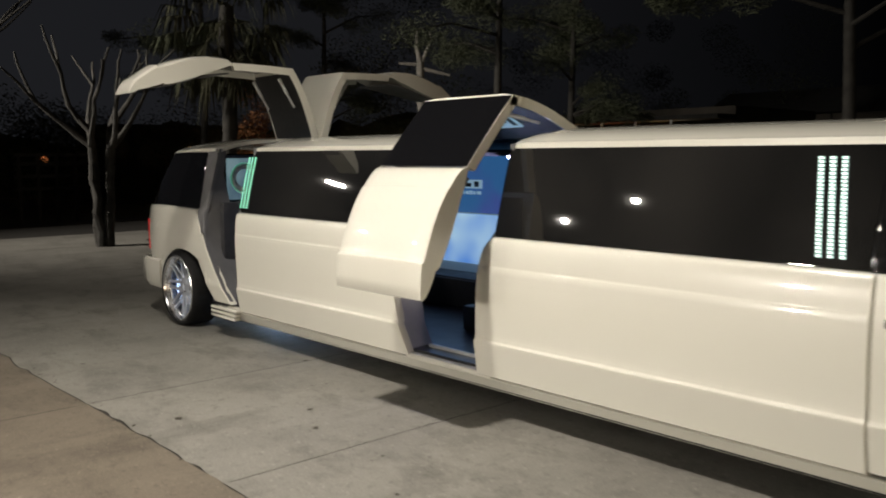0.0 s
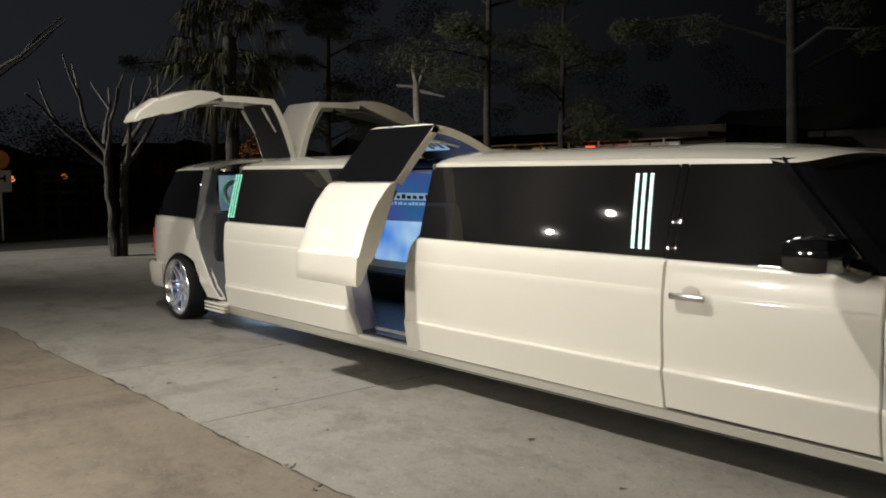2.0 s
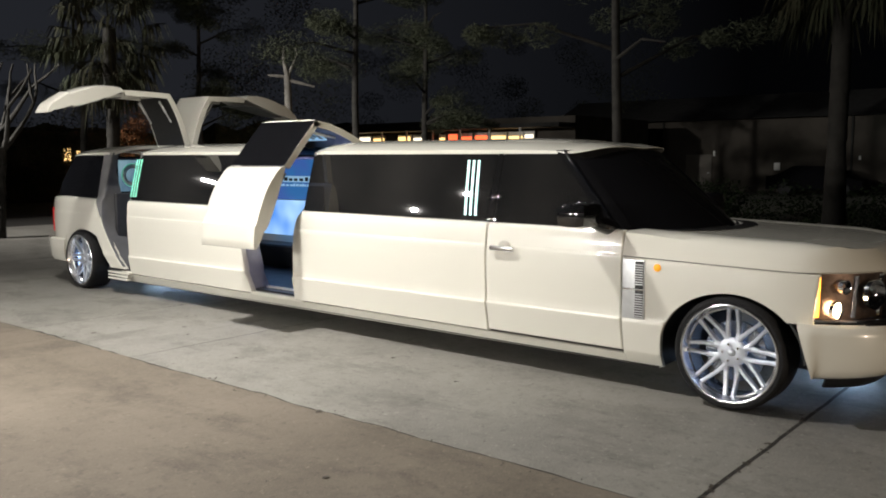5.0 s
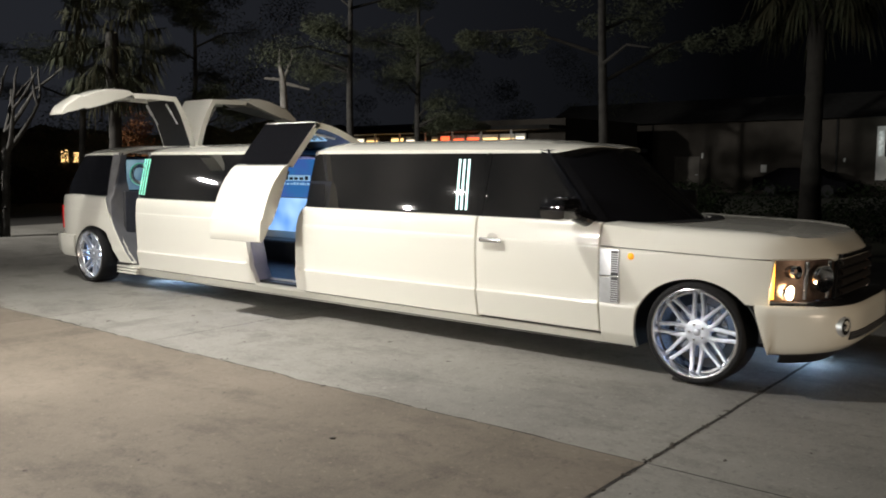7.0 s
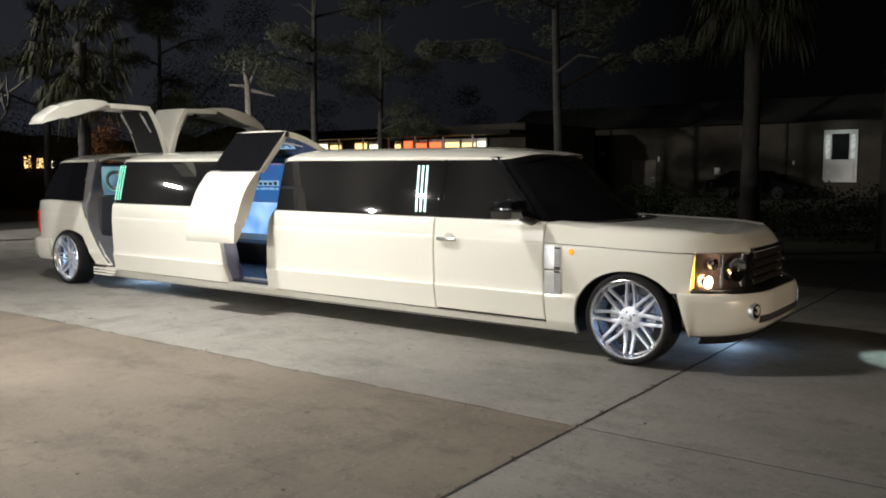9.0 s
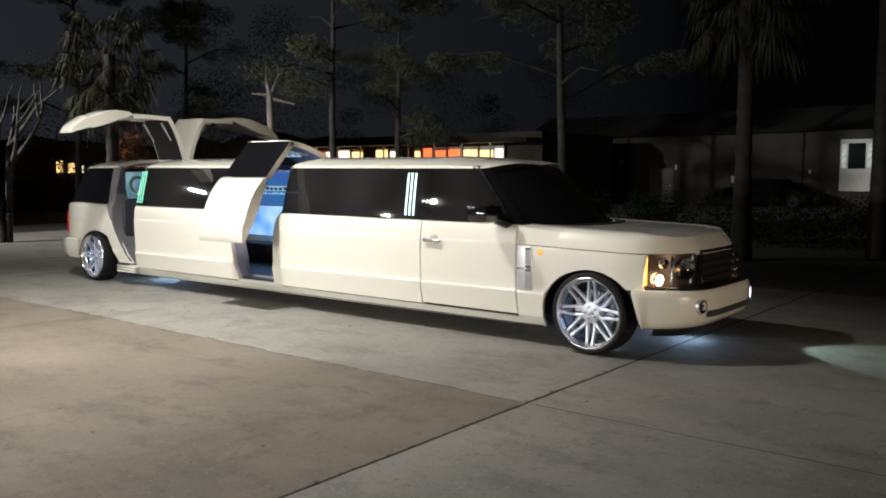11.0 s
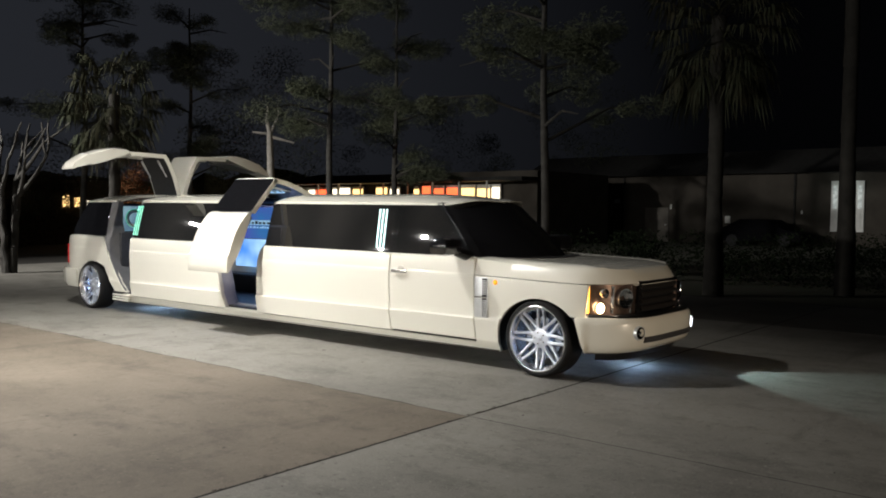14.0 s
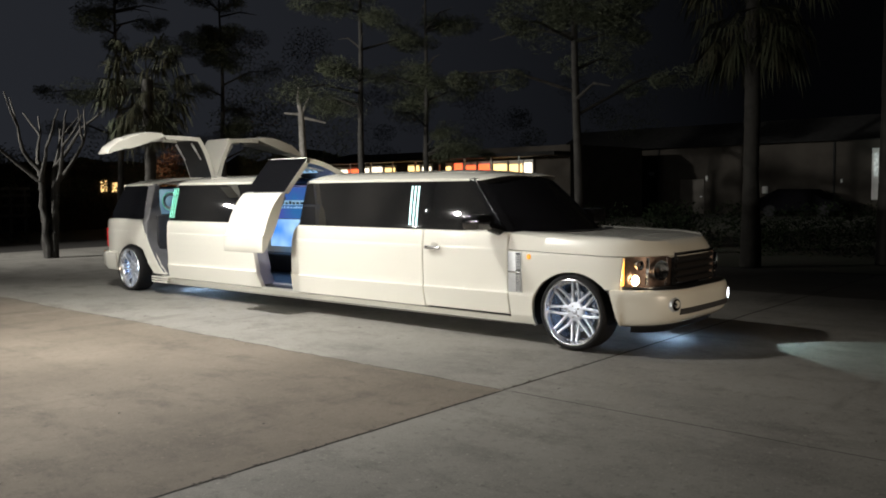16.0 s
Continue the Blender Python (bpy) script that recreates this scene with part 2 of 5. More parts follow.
WHITE_WOOD = mat("white_frame", (0.75, 0.75, 0.72), 0.5, noise=0.1, scale=5)
DARK_PANE = mat("dark_pane", (0.01, 0.012, 0.013), 0.06)
SHOP_WARM = mat("shop_window_warm", (1, 0.8, 0.4), 0.5, emit=(1.0, 0.62, 0.22), power=2.2, noise=0.6, scale=1.5)
SHOP_WHITE = mat("shop_window_white", (1, 1, 0.9), 0.5, emit=(1.0, 0.86, 0.62), power=2.0, noise=0.6, scale=2)
SHOP_RED = mat("shop_window_red", (1, 0.3, 0.1), 0.5, emit=(1.0, 0.13, 0.04), power=2.0, noise=0.6, scale=2)
LEAF_LITTER = mat("leaf_litter", (0.05, 0.04, 0.03), 0.8)
SIGN_WHITE = mat("sign_white", (0.75, 0.75, 0.72), 0.4, noise=0.1, scale=6)
SIGN_ORANGE = mat("sign_orange", (0.75, 0.25, 0.05), 0.5, noise=0.1, scale=6)
DARK_CAR = mat("dark_car_paint", (0.004, 0.004, 0.005), 0.8, spec=0.03)
DOOR_DULL = mat("dull_door_paint", (0.14, 0.125, 0.105), 0.7, noise=0.25, scale=2.0, bump=0.2)
PALE_WALL = mat("pale_wall", (0.45, 0.42, 0.36), 0.85, noise=0.3, scale=1.0, bump=0.3)
RUST = mat("rusty_brown_leaves", (0.13, 0.055, 0.022), 0.9, spec=0.1, noise=0.5, scale=5)


# ---- helpers of this scene ----
def part(name, bm, material, parent=None, label="", smooth=True):
    """Links a bmesh as one mesh object, under a thing or a part when one is given."""
    me = bpy.data.meshes.new(name)
    if isinstance(bm, tuple):
        me.from_pydata(*bm)
    else:
        bmesh.ops.recalc_face_normals(bm, faces=bm.faces)
        bm.to_mesh(me)
        bm.free()
    me.materials.append(material)
    if smooth:
        me.shade_smooth()
        me.set_sharp_from_angle(angle=radians(38))
    ob = new(name, me)
    if parent:
        ob.parent = parent
        if parent.type == "EMPTY":
            ob.matrix_parent_inverse = parent.matrix_basis.inverted()
    if label:
        tagged(ob, label)
    return ob


def thing(name, at, label, category, group="", kind=""):
    ob = new(name)
    ob.empty_display_size = 0.2
    ob.matrix_basis = Matrix.Translation(at)
    return tagged(ob, label, category, group, kind)


def box(bm, x0, x1, y0, y1, z0, z1, bevel=0.0):
    r = bmesh.ops.create_cube(bm, size=1, matrix=Matrix.Translation(((x0 + x1) / 2, (y0 + y1) / 2, (z0 + z1) / 2)) @ Matrix.Diagonal((x1 - x0, y1 - y0, z1 - z0, 1)))
    if bevel:
        es = list({e for v in r["verts"] for e in v.link_edges})
        bmesh.ops.bevel(bm, geom=es, offset=bevel, segments=2, profile=0.6, affect="EDGES")


def boxed(*a, **k):
    bm = bmesh.new()
    box(bm, *a, **k)
    return bm


def tube(bm, p, q, r0, r1, n=10):
    p, q = Vector(p), Vector(q)
    d = q - p
    m = Matrix.Translation((p + q) / 2) @ d.to_track_quat("Z", "Y").to_matrix().to_4x4()
    bmesh.ops.create_cone(bm, cap_ends=True, segments=n, radius1=r0, radius2=r1, depth=d.length, matrix=m)


def tubed(*a, **k):
    bm = bmesh.new()
    tube(bm, *a, **k)
    return bm


def grid_solid(bm, outer, inner):
    """A closed plate between two equal grids of points."""
    nu, nv = len(outer), len(outer[0])
    vo = [[bm.verts.new(p) for p in row] for row in outer]
    vi = [[bm.verts.new(p) for p in row] for row in inner]
    for i in range(nu - 1):
        for j in range(nv - 1):
            bm.faces.new((vo[i][j], vo[i + 1][j], vo[i + 1][j + 1], vo[i][j + 1]))
            bm.faces.new((vi[i][j], vi[i][j + 1], vi[i + 1][j + 1], vi[i + 1][j]))
    for i in range(nu - 1):
        for j in (0, nv - 1):
            bm.faces.new((vo[i][j], vo[i + 1][j], vi[i + 1][j], vi[i][j]))
    for j in range(nv - 1):
        for i in (0, nu - 1):
            bm.faces.new((vo[i][j], vo[i][j + 1], vi[i][j + 1], vi[i][j]))


def revolve(bm, profile, n=48, a0=0.0, a1=2 * math.pi):
    """Turns (r, x) points about the x axis."""
    full = abs(a1 - a0 - 2 * math.pi) < 1e-6
    k = n if full else n + 1
    rings = []
    for i in range(k):
        a = a0 + (a1 - a0) * i / n
        rings.append([bm.verts.new((x, r * math.cos(a), r * math.sin(a))) for r, x in profile])
    for i in range(n):
        p, q = rings[i], rings[(i + 1) % k]
        for j in range(len(profile) - 1):
            bm.faces.new((p[j], q[j], q[j + 1], p[j + 1]))


def lerp(a, b, t):
    return a + (b - a) * t


def table(pts, v):
    if v <= pts[0][0]:
        return pts[0][1]
    for (a, fa), (b, fb) in zip(pts, pts[1:]):
        if v <= b:
            return lerp(fa, fb, (v - a) / (b - a))
    return pts[-1][1]


# ---- the limousine's form ----
W = 1.95
MID = W / 2


def belt(y):
    return 1.196 + 0.0036 * y


def wintop(y):
    return 1.784 + 0.0048 * y


SIDE = [(0.10, 0.16), (0.20, 0.092), (0.245, 0.064), (0.275, 0.042), (0.34, 0.030), (0.42, 0.014), (0.503, -0.003), (0.513, -0.003), (0.523, 0.007), (0.56, 0.010), (0.64, 0.006), (0.74, 0.001), (0.84, -0.002), (0.94, 0.0), (0.977, 0.002), (0.983, 0.003), (0.990, 0.0068), (1.06, 0.0125), (1.12, 0.021), (1.155, 0.034), (1.168, 0.05)]


def crease(y):
    return 0.545 - 0.004 * y


def inset(y, z):
    """How far the near side stands in from x = 0 at that length and height."""
    b, t = belt(y), wintop(y)
    if z <= b:
        q, c = z * 1.168 / b, crease(y) * 1.168 / b
        v = table(SIDE, q * 0.513 / c if q < c else 0.513 + (q - c) * 0.655 / (1.168 - c))
    else:
        s = (z - b) / (t - b)
        v = 0.058 + 0.155 * s + 0.02 * s * s
    if y < 0:
        v += 0.26 * (-y / 0.85) ** 3.2
    if y > 9.25:
        v += 0.15 * ((y - 9.25) / 0.80) ** 2.4
    return v


def coons(bottom, right, top, left, nu, nv, near=True, thick=0.03, out=0.0, lip=0.008, bevel=True, roll=None, creases=()):
    """A body plate on the car's side between four edge curves of (y, z)."""
    us = [i / nu for i in range(nu + 1)]
    vs = [j / nv for j in range(nv + 1)]
    if bevel:
        span = lambda a, b: max(0.05, math.hypot(a[0] - b[0], a[1] - b[1]))
        eu, ev = 0.007 / span(bottom(0), bottom(1)), 0.007 / span(left(0), left(1))
        us = [0.0, eu, 2.5 * eu] + [u for u in us if 4 * eu < u < 1 - 4 * eu] + [1 - 2.5 * eu, 1 - eu, 1.0]
        z0, z1 = left(0)[1], left(1)[1]
        marks = [(z - z0) / (z1 - z0) for z in creases] if z1 > z0 else []
        vs = [0.0, ev, 2.5 * ev] + sorted([v for v in vs if 4 * ev < v < 1 - 4 * ev and all(abs(v - m) > 0.006 for m in marks)] + [m for m in marks if 4 * ev < m < 1 - 4 * ev]) + [1 - 2.5 * ev, 1 - ev, 1.0]
    outer, inner = [], []
    c00, c10, c01, c11 = bottom(0), bottom(1), top(0), top(1)
    for u in us:
        ro, ri = [], []
        for v in vs:
            p = []
            for k in (0, 1):
                s = (1 - v) * bottom(u)[k] + v * top(u)[k] + (1 - u) * left(v)[k] + u * right(v)[k]
                s -= (1 - u) * (1 - v) * c00[k] + u * (1 - v) * c10[k] + (1 - u) * v * c01[k] + u * v * c11[k]
                p.append(s)
            y, z = p
            x = inset(y, z) - out
            if bevel and (u in (0.0, 1.0) or v in (0.0, 1.0)):
                x += lip
            if roll:
                x += roll(u, v, y, z)
            xi = inset(y, z) - out + thick + lip
            ro.append((x if near else W - x, y, z))
            ri.append((xi if near else W - xi, y, z))
        outer.append(ro)
        inner.append(ri)
    bm = bmesh.new()
    grid_solid(bm, outer, inner)
    return bm


def line(a, b):
    return lambda t: (lerp(a[0], b[0], t), lerp(a[1], b[1], t))


def along(pts):
    """An edge that follows a chain of points at an even pace."""
    run = [0.0]
    for a, b in zip(pts, pts[1:]):
        run.append(run[-1] + math.hypot(b[0] - a[0], b[1] - a[1]))
    ys = [(r / run[-1], p[0]) for r, p in zip(run, pts)]
    zs = [(r / run[-1], p[1]) for r, p in zip(run, pts)]
    return lambda t: (table(ys, t), table(zs, t))


def curve(f, a, b):
    """An edge given by its length as a function of height, from height a to b."""
    return lambda t: (f(lerp(a, b, t)), lerp(a, b, t))


def swing(bm, hinge_x, hinge_z, degrees):
    m = Matrix.Translation((hinge_x, 0, hinge_z)) @ Matrix.Rotation(radians(degrees), 4, "Y") @ Matrix.Translation((-hinge_x, 0, -hinge_z))
    bmesh.ops.transform(bm, matrix=m, verts=bm.verts)
    return bm


def front(x):
    """The nose in plan."""
    d = abs(x - MID) / (MID - 0.06)
    return -0.90 + 0.36 * d ** 4.6


def roof_z(x, y):
    e = inset(y, wintop(y))
    s = min(1.0, max(0.0, (min(x, W - x) - e) / (MID - e)))
    edge = wintop(y) + 0.012
    z = edge + 0.090 * (1 - (1 - s) ** 3.2) + 0.018 * s
    if y < 2.4:
        z -= 0.075 * ((2.4 - y) / 1.2) ** 2 * (0.35 + 0.65 * s)
    if y > 8.6:
        z -= 0.07 * ((y - 8.6) / 1.3) ** 2
    return z


# ---- the limousine ----
limo = thing("limousine", (MID, 4.7, 0), "long cream-white stretch limousine with raised gull-wing doors, parked on concrete", "limousine")
GAP = 0.004
Y_DOOR0, Y_DOOR1 = 0.82, 2.08
ZLOW = 0.285
CREASE = [0.490 + 0.006 * k for k in range(14)] + [1.012 + 0.006 * k for k in range(8)]
UP = 0.036


def mid_front(z):
    return 4.45 + 0.09 * (1 - math.exp(-max(0.0, 1.20 - z) / 0.07)) + 0.05 * max(0.0, (1.1 - z) / 0.8)


def mid_rear(z):
    return 5.36 + 0.08 * (1 - math.exp(-max(0.0, 1.20 - z) / 0.05)) - 0.14 * max(0.0, (1.0 - z) / 0.65) ** 1.5


def rear_front(z):
    return 7.785 - 0.02 * math.sin(max(0, min(1, (z - 0.3) / 0.9)) * math.pi) if z < 1.2 else 7.785 - 0.03 * (z - 1.2) / 0.6


def rear_rear(z):
    """Front edge of the rear quarter, sweeping back over the wheel."""
    return table([(0.33, 7.93), (0.46, 8.04), (0.61, 8.19), (0.80, 8.32), (0.98, 8.44), (1.10, 8.52), (1.20, 8.58), (1.83, 8.68)], z)


def rear_jamb(z):
    """Rear edge of the opening itself, inside the grey pillar."""
    return table([(0.33, 7.93), (0.46, 8.04), (0.61, 8.19), (0.80, 8.31), (0.98, 8.39), (1.20, 8.43), (1.83, 8.47)], z)


def wing_rear(z):
    return max(rear_jamb(z), 8.12 + 0.04 * z) - 0.015


def arch(y, hub, r, rf=None):
    """Height of the wheel arch's lip over a point of the length."""
    rr = (rf or r) if y < hub else r
    d = (y - hub) / rr
    return 0.375 + 0.43 * math.sqrt(max(0.0, 1 - d * d))


for near in (True, False):
    s = "near" if near else "far"
    # front wing with its arch
    rim = [(-0.52, 0.645), (-0.47 * math.sqrt(1 - (0.27 / 0.43) ** 2), 0.645)]
    rim += [((0.515 if a < 90 else 0.47) * math.cos(radians(a)), 0.375 + 0.43 * math.sin(radians(a))) for a in range(138, -1, -3)]
    rim += [(0.517, 0.20 + 0.0175 * k) for k in range(9, -1, -1)] + [(lerp(0.517, Y_DOOR0 - GAP, k / 6), 0.20) for k in range(1, 7)]
    low = along(rim)
    sh = lambda y: 0.990 + 0.022 * y
    part("front_wing", coons(low, curve(lambda z: Y_DOOR0 - GAP, 0.20, sh(Y_DOOR0)), lambda t: (lerp(-0.555, Y_DOOR0 - GAP, t), sh(lerp(-0.555, Y_DOOR0, t))), line((-0.52, 0.645), (-0.555, sh(-0.555))), 60, 36, near), PAINT, limo)
    # front door
    d = part("front_door", coons(line((Y_DOOR0 + GAP, 0.300), (Y_DOOR1 - GAP, 0.300)), curve(lambda z: Y_DOOR1 - GAP, 0.300, belt(2)), lambda t: (lerp(Y_DOOR0 + GAP, Y_DOOR1 - GAP, t), belt(lerp(Y_DOOR0, Y_DOOR1, t))), curve(lambda z: Y_DOOR0 + GAP, 0.300, belt(0.8)), 12, 22, near, creases=CREASE), PAINT, limo)
    sx = (lambda v: v) if near else (lambda v: W - v)

    def sidebox(x0, x1, *a, **k):
        xs = sorted((sx(x0), sx(x1)))
        return boxed(xs[0], xs[1], *a, **k)
    # handle with its cup
    bm = bmesh.new()
    xa, xb = sorted((sx(-0.045), sx(-0.022)))
    box(bm, xa, xb, 1.775, 2.012, 0.978, 1.020, bevel=0.012)
    for yy in (1.80, 1.972):
        xa, xb = sorted((sx(-0.03), sx(0.005)))
        box(bm, xa, xb, yy, yy + 0.018, 0.994, 1.012, bevel=0.004)
    part("door_handle", bm, HANDLE, d, "chrome pull handle")
    bm = bmesh.new()
    bmesh.ops.create_uvsphere(bm, u_segments=20, v_segments=10, radius=1, matrix=Matrix.Translation((sx(0.004), 1.89, 1.018)) @ Matrix.Diagonal((0.014, 0.062, 0.046, 1)))
    part("handle_cup", bm, PAINT_IN, d)
    # door glass behind the raked pillar
    wt = lambda y: wintop(y)
    part("door_window", coons(lambda t: (lerp(0.99, Y_DOOR1 - 0.03, t), belt(1.5) + 0.006), curve(lambda z: Y_DOOR1 - 0.03, belt(2), wt(2)), lambda t: (lerp(1.47, Y_DOOR1 - 0.03, t), wt(1.8) - 0.012), line((0.99, belt(1) + 0.006), (1.47, wt(1.5) - 0.012)), 10, 8, near, thick=0.006, out=-0.004, lip=0.001), GLASS, d, "dark tinted side glass")
    part("door_window_bar", coons(line((Y_DOOR1 - 0.026, belt(2)), (Y_DOOR1 + 0.03, belt(2))), curve(lambda z: Y_DOOR1 + 0.03, belt(2), wt(2)), line((Y_DOOR1 - 0.026, wt(2)), (Y_DOOR1 + 0.03, wt(2))), curve(lambda z: Y_DOOR1 - 0.026, belt(2), wt(2)), 2, 6, near, thick=0.02, out=-0.003, lip=0.002), GLASS, limo)

    def panel(y0, y1, f0, f1, name, lab=""):
        return part(name, coons(lambda t: (lerp(f0(ZLOW), f1(ZLOW), t), ZLOW), curve(f1, ZLOW, belt(y1)), lambda t: (lerp(f0(belt(y0)), f1(belt(y1)), t), belt(lerp(y0, y1, t))), curve(f0, ZLOW, belt(y0)), 18, 24, near, thick=0.05, lip=0.01, creases=CREASE), PAINT, limo, lab)

    def pane(y0, y1, f0, f1, name, material, parent, thick=0.006):
        return part(name, coons(lambda t: (lerp(f0(belt(y0)), f1(belt(y1)), t), belt(lerp(y0, y1, t)) + 0.006), curve(f1, belt(y1) + 0.006, wt(y1) - 0.006), lambda t: (lerp(f0(wt(y0)), f1(wt(y1)), t), wt(lerp(y0, y1, t)) - 0.006), curve(f0, belt(y0) + 0.006, wt(y0) - 0.006), 10, 8, near, thick=thick, out=-0.004, lip=0.001), material, parent, "dark tinted side glass")
    if near:
        panel(Y_DOOR1, 4.44, lambda z: Y_DOOR1 + GAP, lambda z: mid_front(z) - GAP, "side_panel")
        panel(5.28, 7.785, lambda z: mid_rear(z) + GAP, lambda z: rear_front(z) - GAP, "side_panel")
        pane(2.1, 4.44, lambda z: Y_DOOR1 + 0.035, lambda z: 4.44 + 0.01 * (z - 1.19) / 0.6 - GAP, "side_window", GLASS, limo)
        pane(5.28, 7.785, lambda z: 5.33 + GAP, lambda z: rear_front(z) - GAP - 0.015, "side_window", GLASS, limo)
    else:
        panel(Y_DOOR1, 7.785, lambda z: Y_DOOR1 + GAP, lambda z: rear_front(z) - GAP, "side_panel")
        pane(2.1, 7.785, lambda z: Y_DOOR1 + 0.035, lambda z: rear_front(z) - GAP - 0.015, "side_window", GLASS, limo)
    # rear quarter with its long arch
    HUB = 8.95

    def lowr(t):
        y = lerp(7.97, 10.05, t)
        if HUB - 0.66 < y < HUB + 0.44:
            return (y, max(arch(y, HUB, 0.45, 0.66), 0.36))
        return (y, 0.36 if y > HUB else 0.33)
    part("rear_quarter", coons(lowr, lambda t: (lerp(10.05, 9.96, t ** 2), lerp(0.36, belt(10) - 0.01, t)), lambda t: (lerp(8.59, 9.96, t), belt(9) - 0.035 * t ** 6), lambda t: (rear_rear(lerp(0.33, belt(8.4), t)) + 0.012, lerp(0.33, belt(8.4), t)), 60, 36, near, thick=0.06, lip=0.012), PAINT, limo)
    part("quarter_window", coons(line((8.60, belt(9) + 0.01), (9.92, belt(9) + 0.0)), line((9.92, belt(9)), (9.46, wt(9) - 0.03)), line((8.69, wt(9)), (9.46, wt(9) - 0.03)), line((8.60, belt(9) + 0.01), (8.69, wt(9))), 10, 8, near, thick=0.006, out=-0.004, lip=0.001), GLASS_REAR, limo, "dark tinted quarter glass")
    # grey pillar between the opening and the quarter glass
    part("rear_pillar", coons(line((rear_jamb(0.99), 0.99), (rear_rear(0.99) + 0.006, 0.99)), curve(lambda z: rear_rear(z) + 0.006, 0.99, 1.83), line((rear_jamb(1.83), 1.83), (rear_rear(1.83) + 0.006, 1.83)), curve(rear_jamb, 0.99, 1.83), 5, 16, near, thick=0.03, out=-0.002, lip=0.006), GREY_TRIM, limo, "grey pillar trim behind the rear door")
    # sill skirts
    part("sill", coons(line((0.555, 0.185), (8.10, 0.165)), line((8.10, 0.165), (8.10, 0.277)), line((0.555, 0.277), (8.10, 0.277)), line((0.555, 0.185), (0.555, 0.277)), 40, 8, near, thick=0.05, out=-0.004, lip=0.012), PAINT, limo)
    # ribbed tread in front of the rear wheel
    for k in range(3):
        part("sill_rib", sidebox(-0.012, 0.05, 7.80 - 0.02 * k, 8.27, 0.195 + 0.04 * k, 0.222 + 0.04 * k, bevel=0.008), PAINT, limo)
    # tail lamp
    bm = bmesh.new()
    outer, inner = [], []
    for i in range(9):
        y = lerp(9.90, 10.06, i / 8)
        r1, r2 = [], []
        for j in range(7):
            z = lerp(0.73, 1.06, j / 6)
            x = inset(y, 0.8) - 0.008
            r1.append((sx(x), y, z))
            r2.append((sx(x + 0.04), y - 0.0, z))
        outer.append(r1)
        inner.append(r2)
    grid_solid(bm, outer, inner)
    tl = part("tail_lamp", bm, RED_LENS, limo, "red glowing tail lamp")
    for zz in (0.82, 0.93):
        part("tail_lamp_ring", sidebox(inset(10.0, 0.8) - 0.016, inset(10.0, 0.8) + 0.004, 9.93, 10.04, zz - 0.006, zz + 0.006), BLACK, tl)
    # wing vent
    v = part("wing_vent", sidebox(-0.006, 0.02, 0.632, 0.810, 0.555, 0.993, bevel=0.004), SATIN, limo, "silver side vent with mesh inserts")
    part("vent_recess", sidebox(-0.0085, 0.0, 0.640, 0.705, 0.568, 0.981), MESH, v)
    for k in range(22):
        z = 0.578 + k * 0.018
        if abs(z - 0.775) < 0.02:
            continue
        bm = bmesh.new()
        xa, xb = sorted((sx(-0.014), sx(-0.005)))
        box(bm, xa, xb, 0.640, 0.705, z - 0.0035, z + 0.0035)
        part("vent_slat", bm, SATIN, v)
    part("vent_bar", sidebox(-0.016, -0.002, 0.634, 0.804, 0.765, 0.782, bevel=0.003), CHROME, v)
    # side repeater
    bm = bmesh.new()
    bmesh.ops.create_uvsphere(bm, u_segments=20, v_segments=10, radius=1, matrix=Matrix.Translation((sx(-0.002), 0.535, 0.945)) @ Matrix.Diagonal((0.014, 0.028, 0.028, 1)))
    part("side_repeater", bm, AMBER, limo, "round amber repeater lamp")
    # mirror
    bm = bmesh.new()
    xa, xb = sorted((sx(-0.345), sx(-0.04)))
    box(bm, xa, xb, 0.935, 1.195, 1.215, 1.41, bevel=0.075)
    mr = part("door_mirror", bm, GLOSS_BLACK, limo, "glossy black door mirror")
    bm = tubed((sx(-0.10), 1.03, 1.265), (sx(0.07), 0.96, 1.215), 0.05, 0.07, 16)
    part("mirror_arm", bm, GLOSS_BLACK, mr)
    part("mirror_glass", sidebox(-0.29, -0.095, 1.190, 1.1975, 1.265, 1.365, bevel=0.003), DARK_PANE, mr)
    # pillar
    n = 14
    outer, inner = [], []
    for i in range(n + 1):
        t = i / n
        y, z = lerp(0.86, 1.45, t), lerp(belt(0.9) + 0.0, wintop(1.45) + 0.005, t ** 0.96)
        x = inset(max(y, 0.9), z)
        a = [(sx(x - 0.002), y + 0.10, z), (sx(x + 0.005), y + 0.03, z), (sx(x + 0.04), y - 0.035, z), (sx(x + 0.075), y - 0.065, z)]
        outer.append(a)
        inner.append([(p[0] + (0.03 if near else -0.03), p[1] + 0.03, p[2]) for p in a])
    bm = bmesh.new()
    grid_solid(bm, outer, inner)
    part("windscreen_pillar", bm, GLOSS_BLACK, limo)
    bm = bmesh.new()
    for i in range(n):
        t, t2 = i / n, (i + 1) / n
        pts = []
        for q in (t, t2):
            y, z = lerp(0.86, 1.45, q), lerp(belt(0.9), wintop(1.45) + 0.005, q ** 0.96)
            pts.append((sx(inset(max(y, 0.9), z) - 0.001), y + 0.02, z))
        tube(bm, pts[0], pts[1], 0.010, 0.010, 8)
    part("pillar_trim", bm, CHROME, limo)
